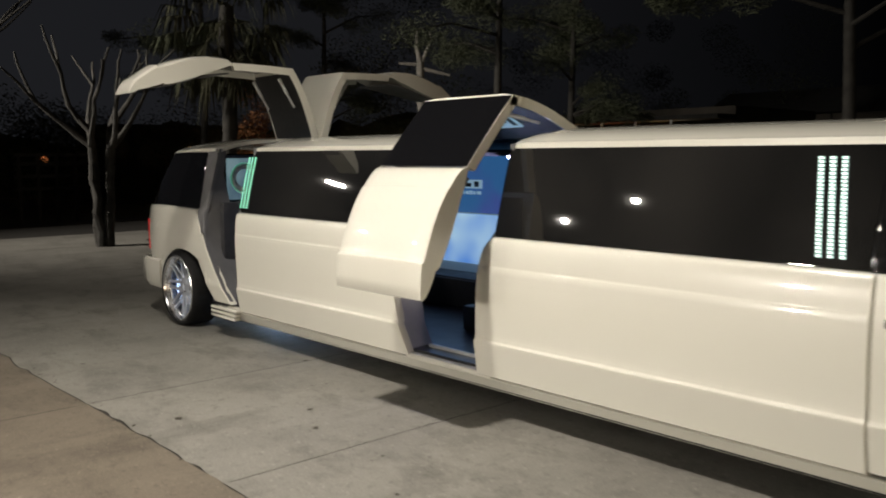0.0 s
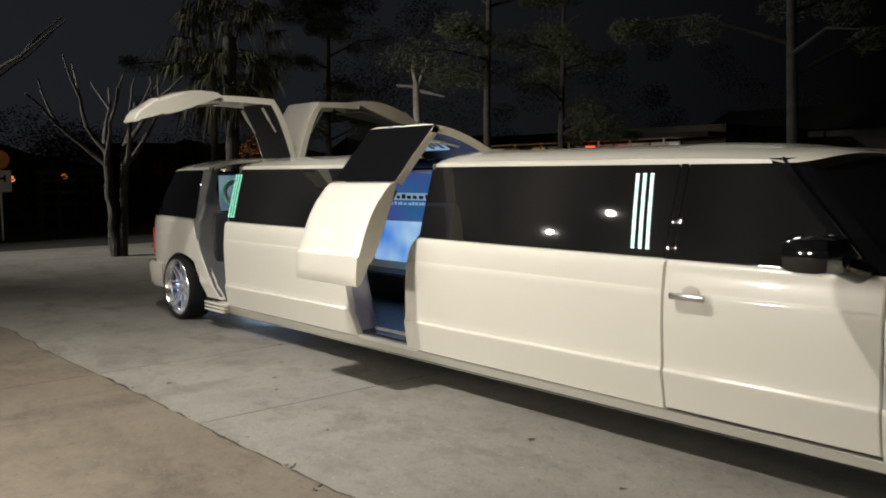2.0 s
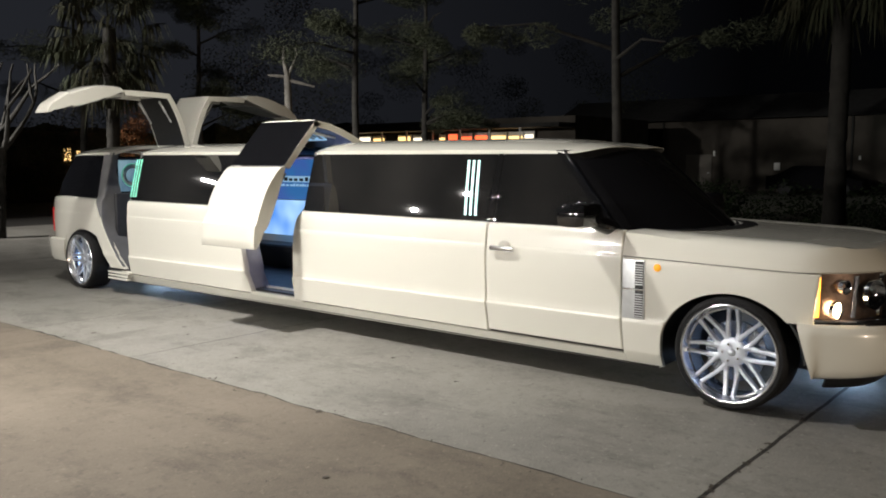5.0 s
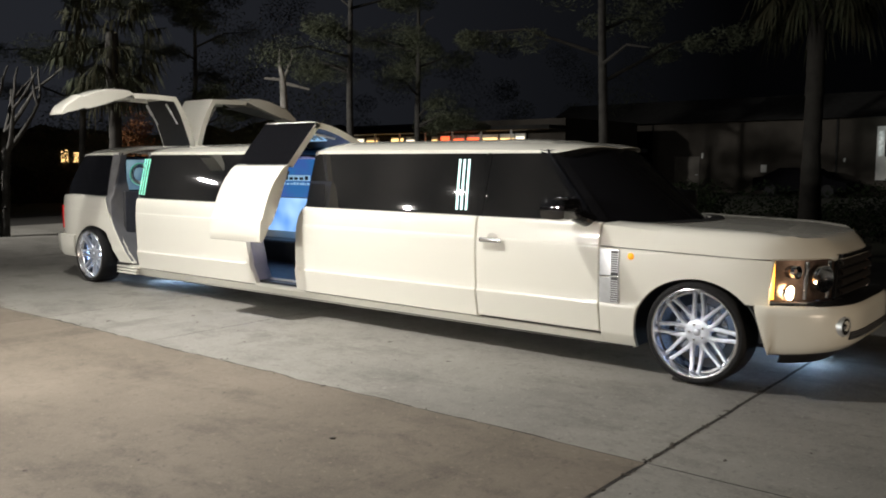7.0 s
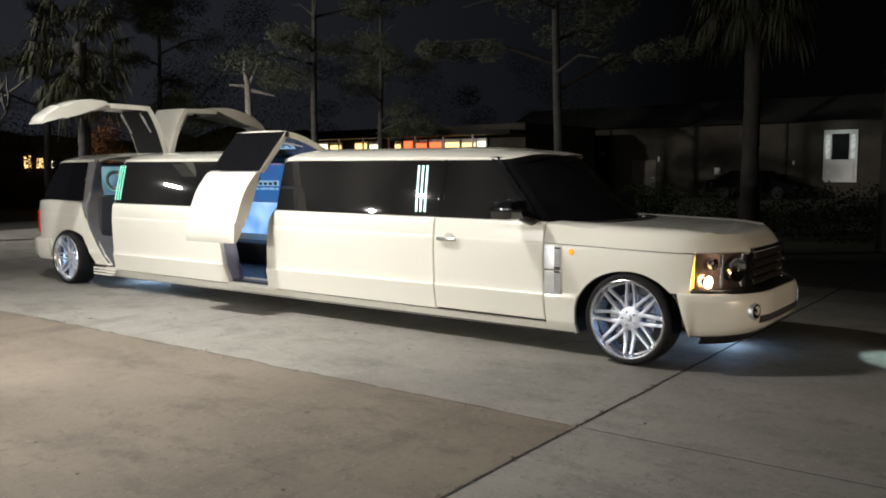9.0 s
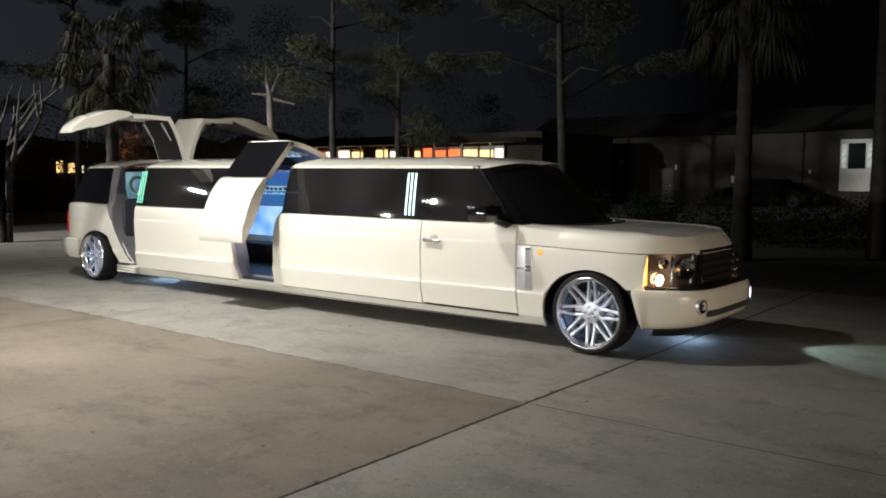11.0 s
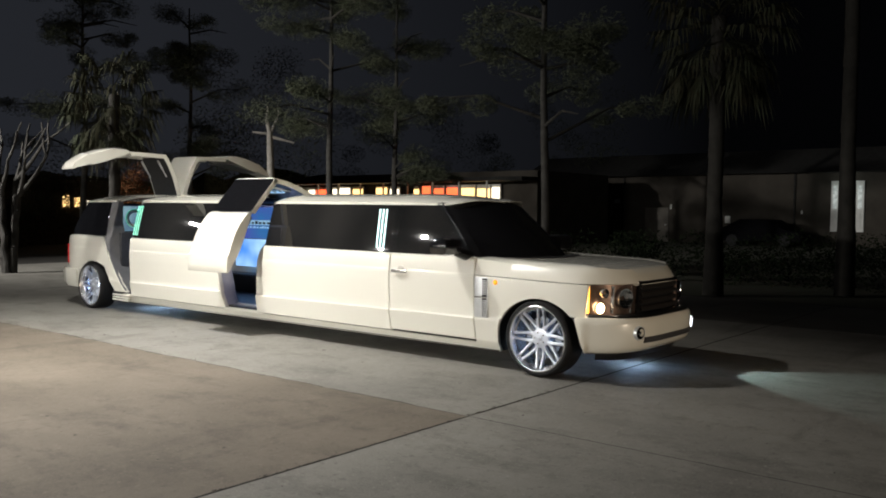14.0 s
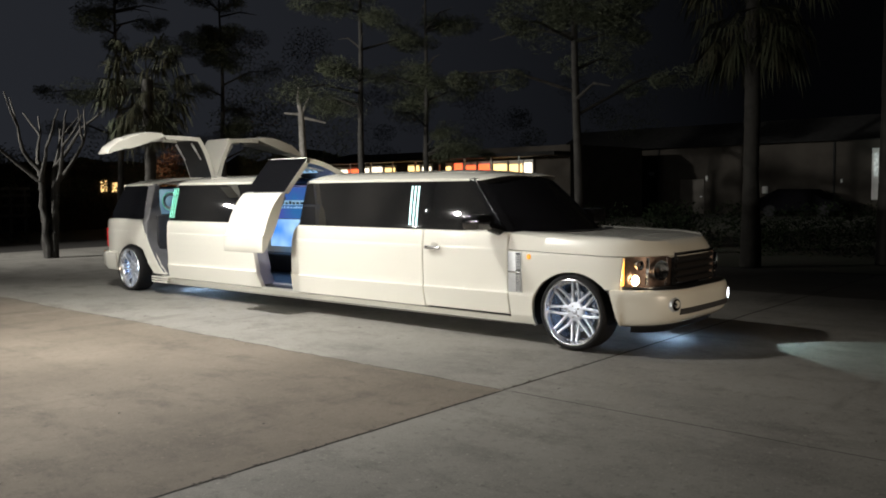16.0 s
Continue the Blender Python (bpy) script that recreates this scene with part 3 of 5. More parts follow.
    # black body behind the panel joints and windows
    part("window_backing", coons(line((1.25, belt(1) - 0.05), (7.70, belt(8) - 0.05)) if not near else line((1.25, belt(1) - 0.05), (4.37, belt(4) - 0.05)), line((7.70, belt(8) - 0.05), (7.68, wintop(8))) if not near else line((4.37, belt(4) - 0.05), (4.36, wintop(4))), line((1.55, wintop(1.5)), (7.68, wintop(8))) if not near else line((1.55, wintop(1.5)), (4.36, wintop(4))), line((1.25, belt(1) - 0.05), (1.55, wintop(1.5))), 12, 6, near, thick=0.008, out=-0.05, lip=0.001), BLACK, limo)
    if near:
        part("window_backing", coons(line((5.38, belt(5) - 0.05), (7.70, belt(8) - 0.05)), line((7.70, belt(8) - 0.05), (7.68, wintop(8))), line((5.36, wintop(5)), (7.68, wintop(8))), line((5.38, belt(5) - 0.05), (5.36, wintop(5))), 12, 6, near, thick=0.008, out=-0.05, lip=0.001), BLACK, limo)
    # strips of small diodes behind the glass
    for (ya, material, lab) in ((2.243, LED_WHITE, "three white-teal diode strips"), (7.655, LED_TEAL, "three green-teal diode strips")):
        for k in range(3):
            bm = bmesh.new()
            nd = 26
            for i in range(nd):
                t = i / (nd - 1)
                z = lerp(belt(ya) + 0.055, wintop(ya) - 0.085, t)
                y = ya + 0.055 * k + (0.035 * t if ya > 5 else 0.06 * t)
                x = inset(y, z) - 0.003
                box(bm, *sorted((sx(x), sx(x + 0.006))), y - 0.010, y + 0.010, z - 0.006, z + 0.006)
            part("diode_strip", bm, material, limo, lab, smooth=False)


# ---- roof ----
brow = lambda t: 1.42 - 0.27 * (1 - abs(2 * t - 1) ** 2.2)


def roof_piece(y0, y1, x0=None, x1=None, ny=10, nx=20, drop=0.0):
    outer, inner = [], []
    for i in range(ny + 1):
        ro, ri = [], []
        for j in range(nx + 1):
            t = j / nx
            a, b = (y0(t) if callable(y0) else y0), (y1(t) if callable(y1) else y1)
            y = lerp(a, b, i / ny)
            e = inset(y, wintop(y)) - 0.004
            xa = e if x0 is None else x0
            xb = W - e if x1 is None else x1
            q = 0.5 - 0.5 * math.cos(math.pi * t) if x0 is None and x1 is None else t
            x = lerp(xa, xb, lerp(t, q, 0.8))
            z = roof_z(x, y) - drop
            edge = 0.014 if i in (0, ny) else 0.0
            ro.append((x, y, z - edge))
            ri.append((x, y, z - (lerp(0.018, 0.05, min(1.0, i / 3)) if y0 is brow else 0.05)))
        outer.append(ro)
        inner.append(ri)
    bm = bmesh.new()
    grid_solid(bm, outer, inner)
    return bm


rear_edge = lambda t: 9.49 + 0.24 * (1 - abs(2 * t - 1) ** 3)
HX = 0.955
part("roof_panel", roof_piece(brow, 4.44 - GAP, ny=24, nx=30), PAINT, limo)
part("roof_panel", roof_piece(4.44 + GAP, 5.33 - GAP, x0=HX + 0.01, ny=8), PAINT, limo)
part("roof_panel", roof_piece(5.33 + GAP, 7.755, ny=16, nx=30), PAINT, limo)
part("roof_spine", roof_piece(7.755, 8.47, x0=HX - 0.02, x1=W - HX + 0.02, ny=6, nx=6), PAINT, limo)
part("roof_panel", roof_piece(8.47, rear_edge, ny=14, nx=30), PAINT, limo)
# sunroof lid, slightly proud
outer, inner = [], []
for i in range(11):
    a, b = [], []
    for j in range(13):
        y, x = lerp(1.62, 2.30, i / 10), lerp(0.50, W - 0.50, j / 12)
        e = 0.006 if 0 < i < 10 and 0 < j < 12 else 0.0005
        a.append((x, y, roof_z(x, y) + e))
        b.append((x, y, roof_z(x, y) - 0.02))
    outer.append(a)
    inner.append(b)
bm = bmesh.new()
grid_solid(bm, outer, inner)
part("sunroof_lid", bm, PAINT, limo)
# inner lining under the roof
bm = bmesh.new()
for (ya, yb, xa, xb) in ((1.7, 4.41, 0.32, 1.63), (4.41, 5.31, 1.02, 1.63), (5.31, 7.74, 0.32, 1.63), (8.5, 9.35, 0.32, 1.63)):
    box(bm, xa, xb, ya, yb, 1.735, 1.765)
part("headliner", bm, LINER, limo)

# ---- windscreen ----
outer, inner = [], []
for i in range(13):
    a, b = [], []
    for j in range(21):
        t = j / 20
        x = lerp(0.20, W - 0.20, t)
        bow = 1 - abs(2 * t - 1) ** 2.2
        p0 = Vector((lerp(0.10, W - 0.10, t), 0.86 - 0.46 * bow, 1.155 + UP - 0.03 * bow))
        xt = lerp(0.235, W - 0.235, t)
        yt = 1.425 - 0.27 * bow
        p1 = Vector((xt, yt, roof_z(xt, yt) - 0.025))
        p = p0.lerp(p1, i / 12)
        p.z += 0.02 * math.sin(math.pi * i / 12)
        a.append(tuple(p))
        b.append((p.x, p.y + 0.008, p.z - 0.006))
    outer.append(a)
    inner.append(b)
bm = bmesh.new()
grid_solid(bm, outer, inner)
part("windscreen", bm, GLASS_FRONT, limo, "dark raked windscreen")
bm = bmesh.new()
outer, inner = [], []
for i in range(4):
    a, b = [], []
    for j in range(21):
        t = j / 20
        bow = 1 - abs(2 * t - 1) ** 2.2
        x, y, z = lerp(0.11, W - 0.11, t), 0.86 - 0.46 * bow - 0.075 + 0.03 * i, 1.142 + UP - 0.028 * bow + 0.006 * i
        a.append((x, y, z))
        b.append((x, y, z - 0.02))
    outer.append(a)
    inner.append(b)
grid_solid(bm, outer, inner)
part("scuttle", bm, BLACK, limo)
for a, b in ((0.55, 0.95), (1.1, 1.5)):
    bm = bmesh.new()
    fx = lambda x: 0.86 - 0.46 * (1 - abs(2 * (x - 0.1) / (W - 0.2) - 1) ** 2.2)
    tube(bm, (a, fx(a) - 0.04, 1.155 + UP), (b, fx(b) - 0.01, 1.16 + UP), 0.009, 0.007, 6)
    part("wiper", bm, BLACK, limo)

# ---- bonnet ----
outer, inner = [], []
NX, NY = 40, 22
for j in range(NX + 1):
    t = j / NX
    c = abs(2 * t - 1)
    a, b = [], []
    for i in range(NY + 1):
        v = i / NY
        bow = max(0.0, 1 - (c / 0.88) ** 2.2)
        # plan position: even steps over the width, tucked to the flank at the edge
        xx = lerp(0.03, W - 0.03, t)
        y_rear = Y_DOOR0 - GAP - 0.45 * bow
        y_frnt = front(min(max(xx, 0.06), W - 0.06)) + 0.005
        y = lerp(y_rear, y_frnt, v)
        e = inset(y, 1.0)
        x = lerp(e, W - e, 0.5 + 0.5 * math.copysign(c ** 0.93, 2 * t - 1))
        top = table([(-0.92, 0.985), (-0.86, 1.035), (-0.75, 1.08), (-0.4, 1.118), (0.3, 1.14), (0.9, 1.158)], y)
        sh = 0.998 + 0.022 * y
        top += UP
        k = min(1.0, (1 - c) / lerp(0.16, 0.075, min(1.0, max(0.0, (y + 0.5) / 1.2))))
        z = lerp(sh, top, 1 - (1 - k) ** 2.6)
        z += 0.014 * math.exp(-((c - 0.80) / 0.05) ** 2) * min(1, (y + 0.9) / 0.3)
        z += 0.012 * (1 - c ** 2)
        if i == NY:
            z = 0.955 + UP
        elif i == NY - 1:
            z = lerp(z, 0.955 + UP, 0.35)
        a.append((x, y, z))
        tuck = 0.03 if j == 0 else -0.03 if j == NX else 0.0
        b.append((x + tuck, y + (0.02 if i == NY else 0), z - (0.006 if tuck else 0.03)))
    outer.append(a)
    inner.append(b)
bm = bmesh.new()
grid_solid(bm, outer, inner)
bonnet = part("bonnet", bm, PAINT, limo)
# black scuttle grille let into the bonnet's rear edge
low = [[(x, y, z + 0.001) for x, y, z in row[:3]] for row in outer[round(0.16 * NX):round(0.84 * NX) + 1]]
bm = bmesh.new()
grid_solid(bm, [[(x, y, z + 0.005) for x, y, z in row] for row in low], low)
part("scuttle_grille", bm, BLACK, bonnet, "black scuttle grille below the windscreen")


# ---- nose ----
def nose_strip(x0, x1, z0, z1, out0, out1, nx=24, nz=4, thick=0.03, bulge=0.0):
    outer, inner = [], []
    for j in range(nx + 1):
        x = lerp(x0, x1, j / nx)
        a, b = [], []
        for i in range(nz + 1):
            t = i / nz
            z = lerp(z0, z1, t) + UP
            y = front(x) - lerp(out0, out1, t) - bulge * math.sin(math.pi * t)
            a.append((x, y, z))
            b.append((x, y + thick, z))
        outer.append(a)
        inner.append(b)
    bm = bmesh.new()
    grid_solid(bm, outer, inner)
    return bm


def bumper_path(n=56):
    pts = [(0.012, -0.44), (0.017, -0.465), (0.027, -0.487), (0.043, -0.512)]
    m = [(lerp(0.06, MID, (i / n)), 0) for i in range(n + 1)]
    pts += [(x, front(x)) for x, _ in m]
    return pts + [(W - x, y) for x, y in reversed(pts[:-1])]


def swept(profile, thick=0.03, skip=0):
    """Sweeps (z, out) points round the nose."""
    pts = bumper_path()[skip:len(bumper_path()) - skip]
    outer, inner = [], []
    for i, (x, y) in enumerate(pts):
        p, q = Vector(pts[max(0, i - 1)]), Vector(pts[min(len(pts) - 1, i + 1)])
        d = (q - p).normalized()
        nrm = Vector((d.y, -d.x))
        k = (0.30, 0.24, 0.15, 0.06)[min(i, len(pts) - 1 - i)] if min(i, len(pts) - 1 - i) < 4 and not skip else 0.0
        slant = lambda z: -k * max(0.0, 0.61 - z)
        # the middle of the bumper stands out ahead of the grille
        jut = lambda o: 0.072 * max(0.0, -nrm.y) ** 2 * min(1.0, max(0.0, o / 0.03))
        outer.append([(x + nrm.x * o, y + nrm.y * o - jut(o) + slant(z), z + UP) for z, o in profile])
        inner.append([(x + nrm.x * (o - thick), y + nrm.y * (o - thick) - jut(o) + slant(z), z + UP) for z, o in profile])
    bm = bmesh.new()
    grid_solid(bm, outer, inner)
    return bm


bumper = part("front_bumper", swept([(0.615, 0.0), (0.622, 0.03), (0.60, 0.05), (0.55, 0.058), (0.42, 0.055), (0.34, 0.04), (0.285, 0.015), (0.262, -0.012)]), PAINT, limo)
part("valance", swept([(0.275, -0.03), (0.225, -0.05), (0.185, -0.09)], skip=7), BLACK, limo)
part("bumper_step", swept([(0.632, -0.05), (0.634, 0.025), (0.622, 0.032)], skip=14), BLACK, bumper)
part("lower_intake", nose_strip(0.42, W - 0.42, 0.372, 0.432, 0.128, 0.133, thick=0.02), MESH, bumper)
for k in range(3):
    part("intake_bar", nose_strip(0.42, W - 0.42, 0.380 + 0.019 * k, 0.385 + 0.019 * k, 0.136, 0.137, nz=1, thick=0.01), GREY_TRIM, bumper)
# bars of the grille
part("grille_back", nose_strip(0.56, W - 0.56, 0.65, 0.965, -0.05, -0.03, thick=0.02), BLACK, limo)
gr = part("grille_frame", nose_strip(0.545, W - 0.545, 0.945, 0.975, 0.0, 0.0, nz=2), GLOSS_BLACK, limo, "dark grille with horizontal bars")
for k in range(4):
    z = 0.675 + 0.072 * k
    part("grille_bar", nose_strip(0.56, W - 0.56, z, z + 0.042, 0.004, -0.012, nz=3, thick=0.02, bulge=0.006), GRILLE, gr)
for side in (True, False):
    f = (lambda x: x) if side else (lambda x: W - x)

    def strip(x0, x1, *a, **k):
        xs = sorted((f(x0), f(x1)))
        return nose_strip(xs[0], xs[1], *a, **k)
    h = part("headlamp", strip(0.075, 0.54, 0.648, 0.945, -0.07, -0.055, thick=0.02), SMOKED, limo, "lit headlamp with round lamps under clear glass")
    for xc, zc, r, m, on in ((0.135, 0.715, 0.052, HEAD_LIT, True), (0.165, 0.865, 0.044, CHROME, False), (0.335, 0.81, 0.092, CHROME, False)):
        yc = front(xc) + 0.03
        out = Vector((-0.35 if side else 0.35, -1, 0)).normalized()
        bm = bmesh.new()
        revolve(bm, [(r * 0.25, 0.02), (r * 0.6, 0.014), (r * 0.85, 0.0), (r, -0.03), (r * 1.08, -0.032), (r * 1.08, 0.0)], 28)
        turn = Matrix.Translation((f(xc), yc, zc + UP)) @ out.to_track_quat("-X", "Z").to_matrix().to_4x4()
        bmesh.ops.transform(bm, matrix=turn, verts=bm.verts)
        part("reflector", bm, SMOKED if m is SMOKED else CHROME, h)
        bm = bmesh.new()
        bmesh.ops.create_uvsphere(bm, u_segments=20, v_segments=12, radius=r * (0.95 if on else 0.42), matrix=turn @ Matrix.Diagonal((0.45, 1, 1, 1)))
        part("bulb", bm, m if on else LENS, h)
    for xf in (0.238, 0.438):
        part("lamp_fin", strip(xf, xf + 0.010, 0.660, 0.935, -0.045, -0.03, nx=2, thick=0.02), CHROME, h)
    part("indicator", strip(0.0725, 0.083, 0.665, 0.930, -0.03, -0.025, nx=5, thick=0.02), AMBER_LIT, h, "lit amber indicator")
    part("lamp_lens", strip(0.068, 0.55, 0.642, 0.952, -0.012, -0.006, nz=6, thick=0.004, bulge=0.008), LENS, h, "clear curved lens")
    part("lamp_trim", strip(0.068, 0.60, 0.634, 0.648, 0.0, 0.0, nz=1), CHROME, h)
    # fog lamp in the bumper
    xc = 0.36
    out = Vector((-0.22 if side else 0.22, -1, 0)).normalized()
    turn = Matrix.Translation((f(xc), front(xc) - 0.120, 0.475 + UP)) @ out.to_track_quat("-X", "Z").to_matrix().to_4x4()
    bm = bmesh.new()
    revolve(bm, [(0.058, 0.02), (0.060, -0.016), (0.070, -0.018), (0.074, 0.0), (0.074, 0.02)], 28)
    bmesh.ops.transform(bm, matrix=turn, verts=bm.verts)
    fl = part("fog_lamp", bm, SATIN, bumper, "round fog lamp")
    bm = bmesh.new()
    bmesh.ops.create_uvsphere(bm, u_segments=20, v_segments=12, radius=0.064, matrix=turn @ Matrix.Diagonal((0.25, 1, 1, 1)))
    part("fog_bulb", bm, LENS if side else FOG_LIT, fl)
    if side:
        bm = bmesh.new()
        revolve(bm, [(0.060, -0.015), (0.046, -0.008), (0.026, -0.004), (0.001, -0.003)], 28)
        bmesh.ops.transform(bm, matrix=turn, verts=bm.verts)
        part("reflector", bm, GLOSS_BLACK, fl, "dark unlit reflector bowl")
        bm = bmesh.new()
        bmesh.ops.create_uvsphere(bm, u_segments=16, v_segments=10, radius=0.022, matrix=turn @ Matrix.Translation((-0.006, 0, 0)) @ Matrix.Diagonal((0.6, 1, 1, 1)))
        part("bulb_cap", bm, CHROME, fl)

# ---- tail ----
outer, inner = [], []
for j in range(25):
    t = j / 24
    x = lerp(0.17, W - 0.17, t)
    c = 1 - abs(2 * t - 1) ** 4
    a = [(x, 10.01 + 0.06 * c, 0.55), (x, 10.04 + 0.06 * c, 0.9), (x, 9.96 + 0.06 * c, 1.2)]
    outer.append(a)
    inner.append([(p[0], p[1] - 0.03, p[2]) for p in a])
bm = bmesh.new()
grid_solid(bm, outer, inner)
part("tailgate", bm, PAINT, limo)
outer, inner = [], []
for j in range(25):
    t = j / 24
    c = 1 - abs(2 * t - 1) ** 4
    a = []
    for i in range(5):
        s = i / 4
        x = lerp(lerp(0.2, W - 0.2, t), lerp(0.27, W - 0.27, t), s)
        a.append((x, lerp(9.92 + 0.06 * c, 9.48 + 0.2 * c, s), lerp(1.21, 1.79, s)))
    outer.append(a)
    inner.append([(p[0], p[1] - 0.01, p[2]) for p in a])
bm = bmesh.new()
grid_solid(bm, outer, inner)
part("rear_window", bm, GLASS_REAR, limo)
pts = [(0.0, 9.42), (0.006, 9.62), (0.02, 9.82), (0.06, 10.0), (0.13, 10.08), (0.3, 10.13), (MID, 10.17)]
pts = pts + [(W - x, y) for x, y in reversed(pts[:-1])]
outer, inner = [], []
for i, (x, y) in enumerate(pts):
    p, q = Vector(pts[max(0, i - 1)]), Vector(pts[min(len(pts) - 1, i + 1)])
    d = (q - p).normalized()
    nr = Vector((-d.y, d.x))
    outer.append([(x + nr.x * o, y + nr.y * o, z) for z, o in ((0.33, -0.02), (0.39, 0.012), (0.53, 0.02), (0.63, 0.018), (0.655, -0.004))])
    inner.append([(x + nr.x * o, y + nr.y * o, z) for z, o in ((0.33, -0.05), (0.39, -0.03), (0.53, -0.03), (0.63, -0.03), (0.65, -0.04))])
bm = bmesh.new()
grid_solid(bm, outer, inner)
part("rear_bumper", bm, PAINT, limo)

# ---- floor pan, bulkheads and wheel housings ----
part("floor_pan", boxed(0.10, W - 0.10, 0.55, 8.25, 0.19, 0.28, bevel=0.01), BLACK, limo)
part("cabin_floor", boxed(0.10, W - 0.10, 2.2, 8.45, 0.292, 0.33), FLOORING, limo, "glossy dark cabin floor")
for nm, b in (("engine_bay", (0.34, W - 0.34, -0.62, 0.55, 0.28, 0.66)), ("bulkhead", (0.08, W - 0.08, 0.55, 0.62, 0.22, 1.0)), ("rear_subframe", (0.38, W - 0.38, 8.45, 9.6, 0.27, 1.0)),
              ("rear_crossmember", (0.12, W - 0.12, 9.50, 9.74, 0.40, 1.1)), ("inner_wing", (0.10, W - 0.10, -0.50, 0.62, 0.86, 0.96)), ("rear_deck", (0.10, W - 0.10, 8.50, 9.7, 0.86, 1.08)), ("driver_seat", (0.5, W - 0.5, 1.2, 2.0, 0.33, 1.1))):
    part(nm, boxed(*b, bevel=0.02), BLACK, limo)
for hub, r, rf in ((0.0, 0.515, 0.47), (8.95, 0.45, 0.66)):
    for f in (lambda x: x, lambda x: W - x):
        outer, inner = [], []
        for i in range(25):
            a = math.pi * i / 24
            c, s2 = math.cos(a), math.sin(a)
            yy = hub + c * ((r if c > 0 else rf) + 0.012)
            zz = max(0.375 + 0.442 * s2, 0.33)
            outer.append([(f(0.03), yy, zz), (f(0.42), yy, zz)])
            inner.append([(f(0.03), yy + c * 0.01, zz + 0.012), (f(0.42), yy + c * 0.01, zz + 0.012)])
        bm = bmesh.new()
        grid_solid(bm, outer, inner)
        part("wheel_housing", bm, BLACK, limo)


# ---- wheels ----
R = 0.395
K = R / 0.335
WHEEL_MESH = {}


def wheel_meshes():
    def keep(name, bm, material, smooth=True):
        me = bpy.data.meshes.new(name)
        bmesh.ops.recalc_face_normals(bm, faces=bm.faces)
        bmesh.ops.scale(bm, vec=(1, K, K), verts=bm.verts)
        bm.to_mesh(me)
        bm.free()
        me.materials.append(material)
        if smooth:
            me.shade_smooth()
            me.set_sharp_from_angle(angle=radians(40))
        WHEEL_MESH[name] = me
    bm = bmesh.new()
    revolve(bm, [(0.288, 0.014), (0.2885, -0.002), (0.297, -0.012), (0.312, -0.012), (0.326, 0.002), (0.334, 0.024), (0.335, 0.06), (0.335, 0.25), (0.331, 0.28), (0.316, 0.295), (0.288, 0.29)], 72)
    keep("tyre", bm, RUBBER)
    bm = bmesh.new()
    revolve(bm, [(0.291, 0.006), (0.2915, -0.009), (0.285, -0.014), (0.277, -0.011), (0.272, 0.002), (0.268, 0.030), (0.262, 0.052), (0.253, 0.058), (0.252, 0.066)], 72)
    keep("rim_lip", bm, LIP)
    bm = bmesh.new()
    revolve(bm, [(0.274, 0.0), (0.272, 0.012), (0.264, 0.10), (0.258, 0.24), (0.28, 0.26)], 72)
    keep("wheel", bm, BARREL)
    bm = bmesh.new()
    revolve(bm, [(0.0, 0.062), (0.045, 0.061), (0.072, 0.063), (0.084, 0.068), (0.089, 0.078), (0.08, 0.11), (0.0, 0.11)], 36)
    keep("hub", bm, SILVER)
    bm = bmesh.new()
    revolve(bm, [(0.0, 0.046), (0.017, 0.047), (0.023, 0.053), (0.025, 0.075)], 24)
    keep("centre_cap", bm, SILVER)
    bm = bmesh.new()
    revolve(bm, [(0.0, 0.044), (0.007, 0.045), (0.0095, 0.051), (0.0095, 0.075)], 8)
    keep("lug_nut", bm, CHROME)
    bm = bmesh.new()
    revolve(bm, [(0.05, 0.135), (0.18, 0.135), (0.18, 0.16), (0.05, 0.16)], 48)
    keep("brake_disc", bm, BARREL)
    bm = bmesh.new()
    revolve(bm, [(0.066, 0.20), (0.086, 0.20), (0.086, 0.21), (0.066, 0.21), (0.066, 0.20)], 48)
    keep("light_ring", bm, LED_WHEEL)
    # two blades that close in on one another towards the lip, with a long slot between them
    bm = bmesh.new()
    for sgn in (-1, 1):
        outer, inner = [], []
        for i in range(25):
            t = i / 24
            r = lerp(0.060, 0.259, t)
            mid = table([(0.060, 0.020), (0.080, 0.026), (0.108, 0.033), (0.15, 0.0325), (0.259, 0.0235)], r)
            w = table([(0.060, 0.0130), (0.108, 0.0130), (0.14, 0.0112), (0.20, 0.0108), (0.24, 0.0108), (0.259, 0.0125)], r)
            y = sgn * mid
            x = table([(0.060, 0.064), (0.11, 0.068), (0.20, 0.058), (0.259, 0.042)], r)
            outer.append([(x + 0.005, y - w, r), (x, y - w * 0.6, r), (x, y + w * 0.6, r), (x + 0.005, y + w, r)])
            inner.append([(x + 0.036, y - w, r), (x + 0.038, y - w * 0.5, r), (x + 0.038, y + w * 0.5, r), (x + 0.036, y + w, r)])
        grid_solid(bm, outer, inner)
    keep("twin_spoke", bm, SILVER)


wheel_meshes()


def put(name, me, parent, m=None):
    ob = new(name, me)
    ob.parent = parent
    if m is not None:
        ob.matrix_basis = m
    return ob


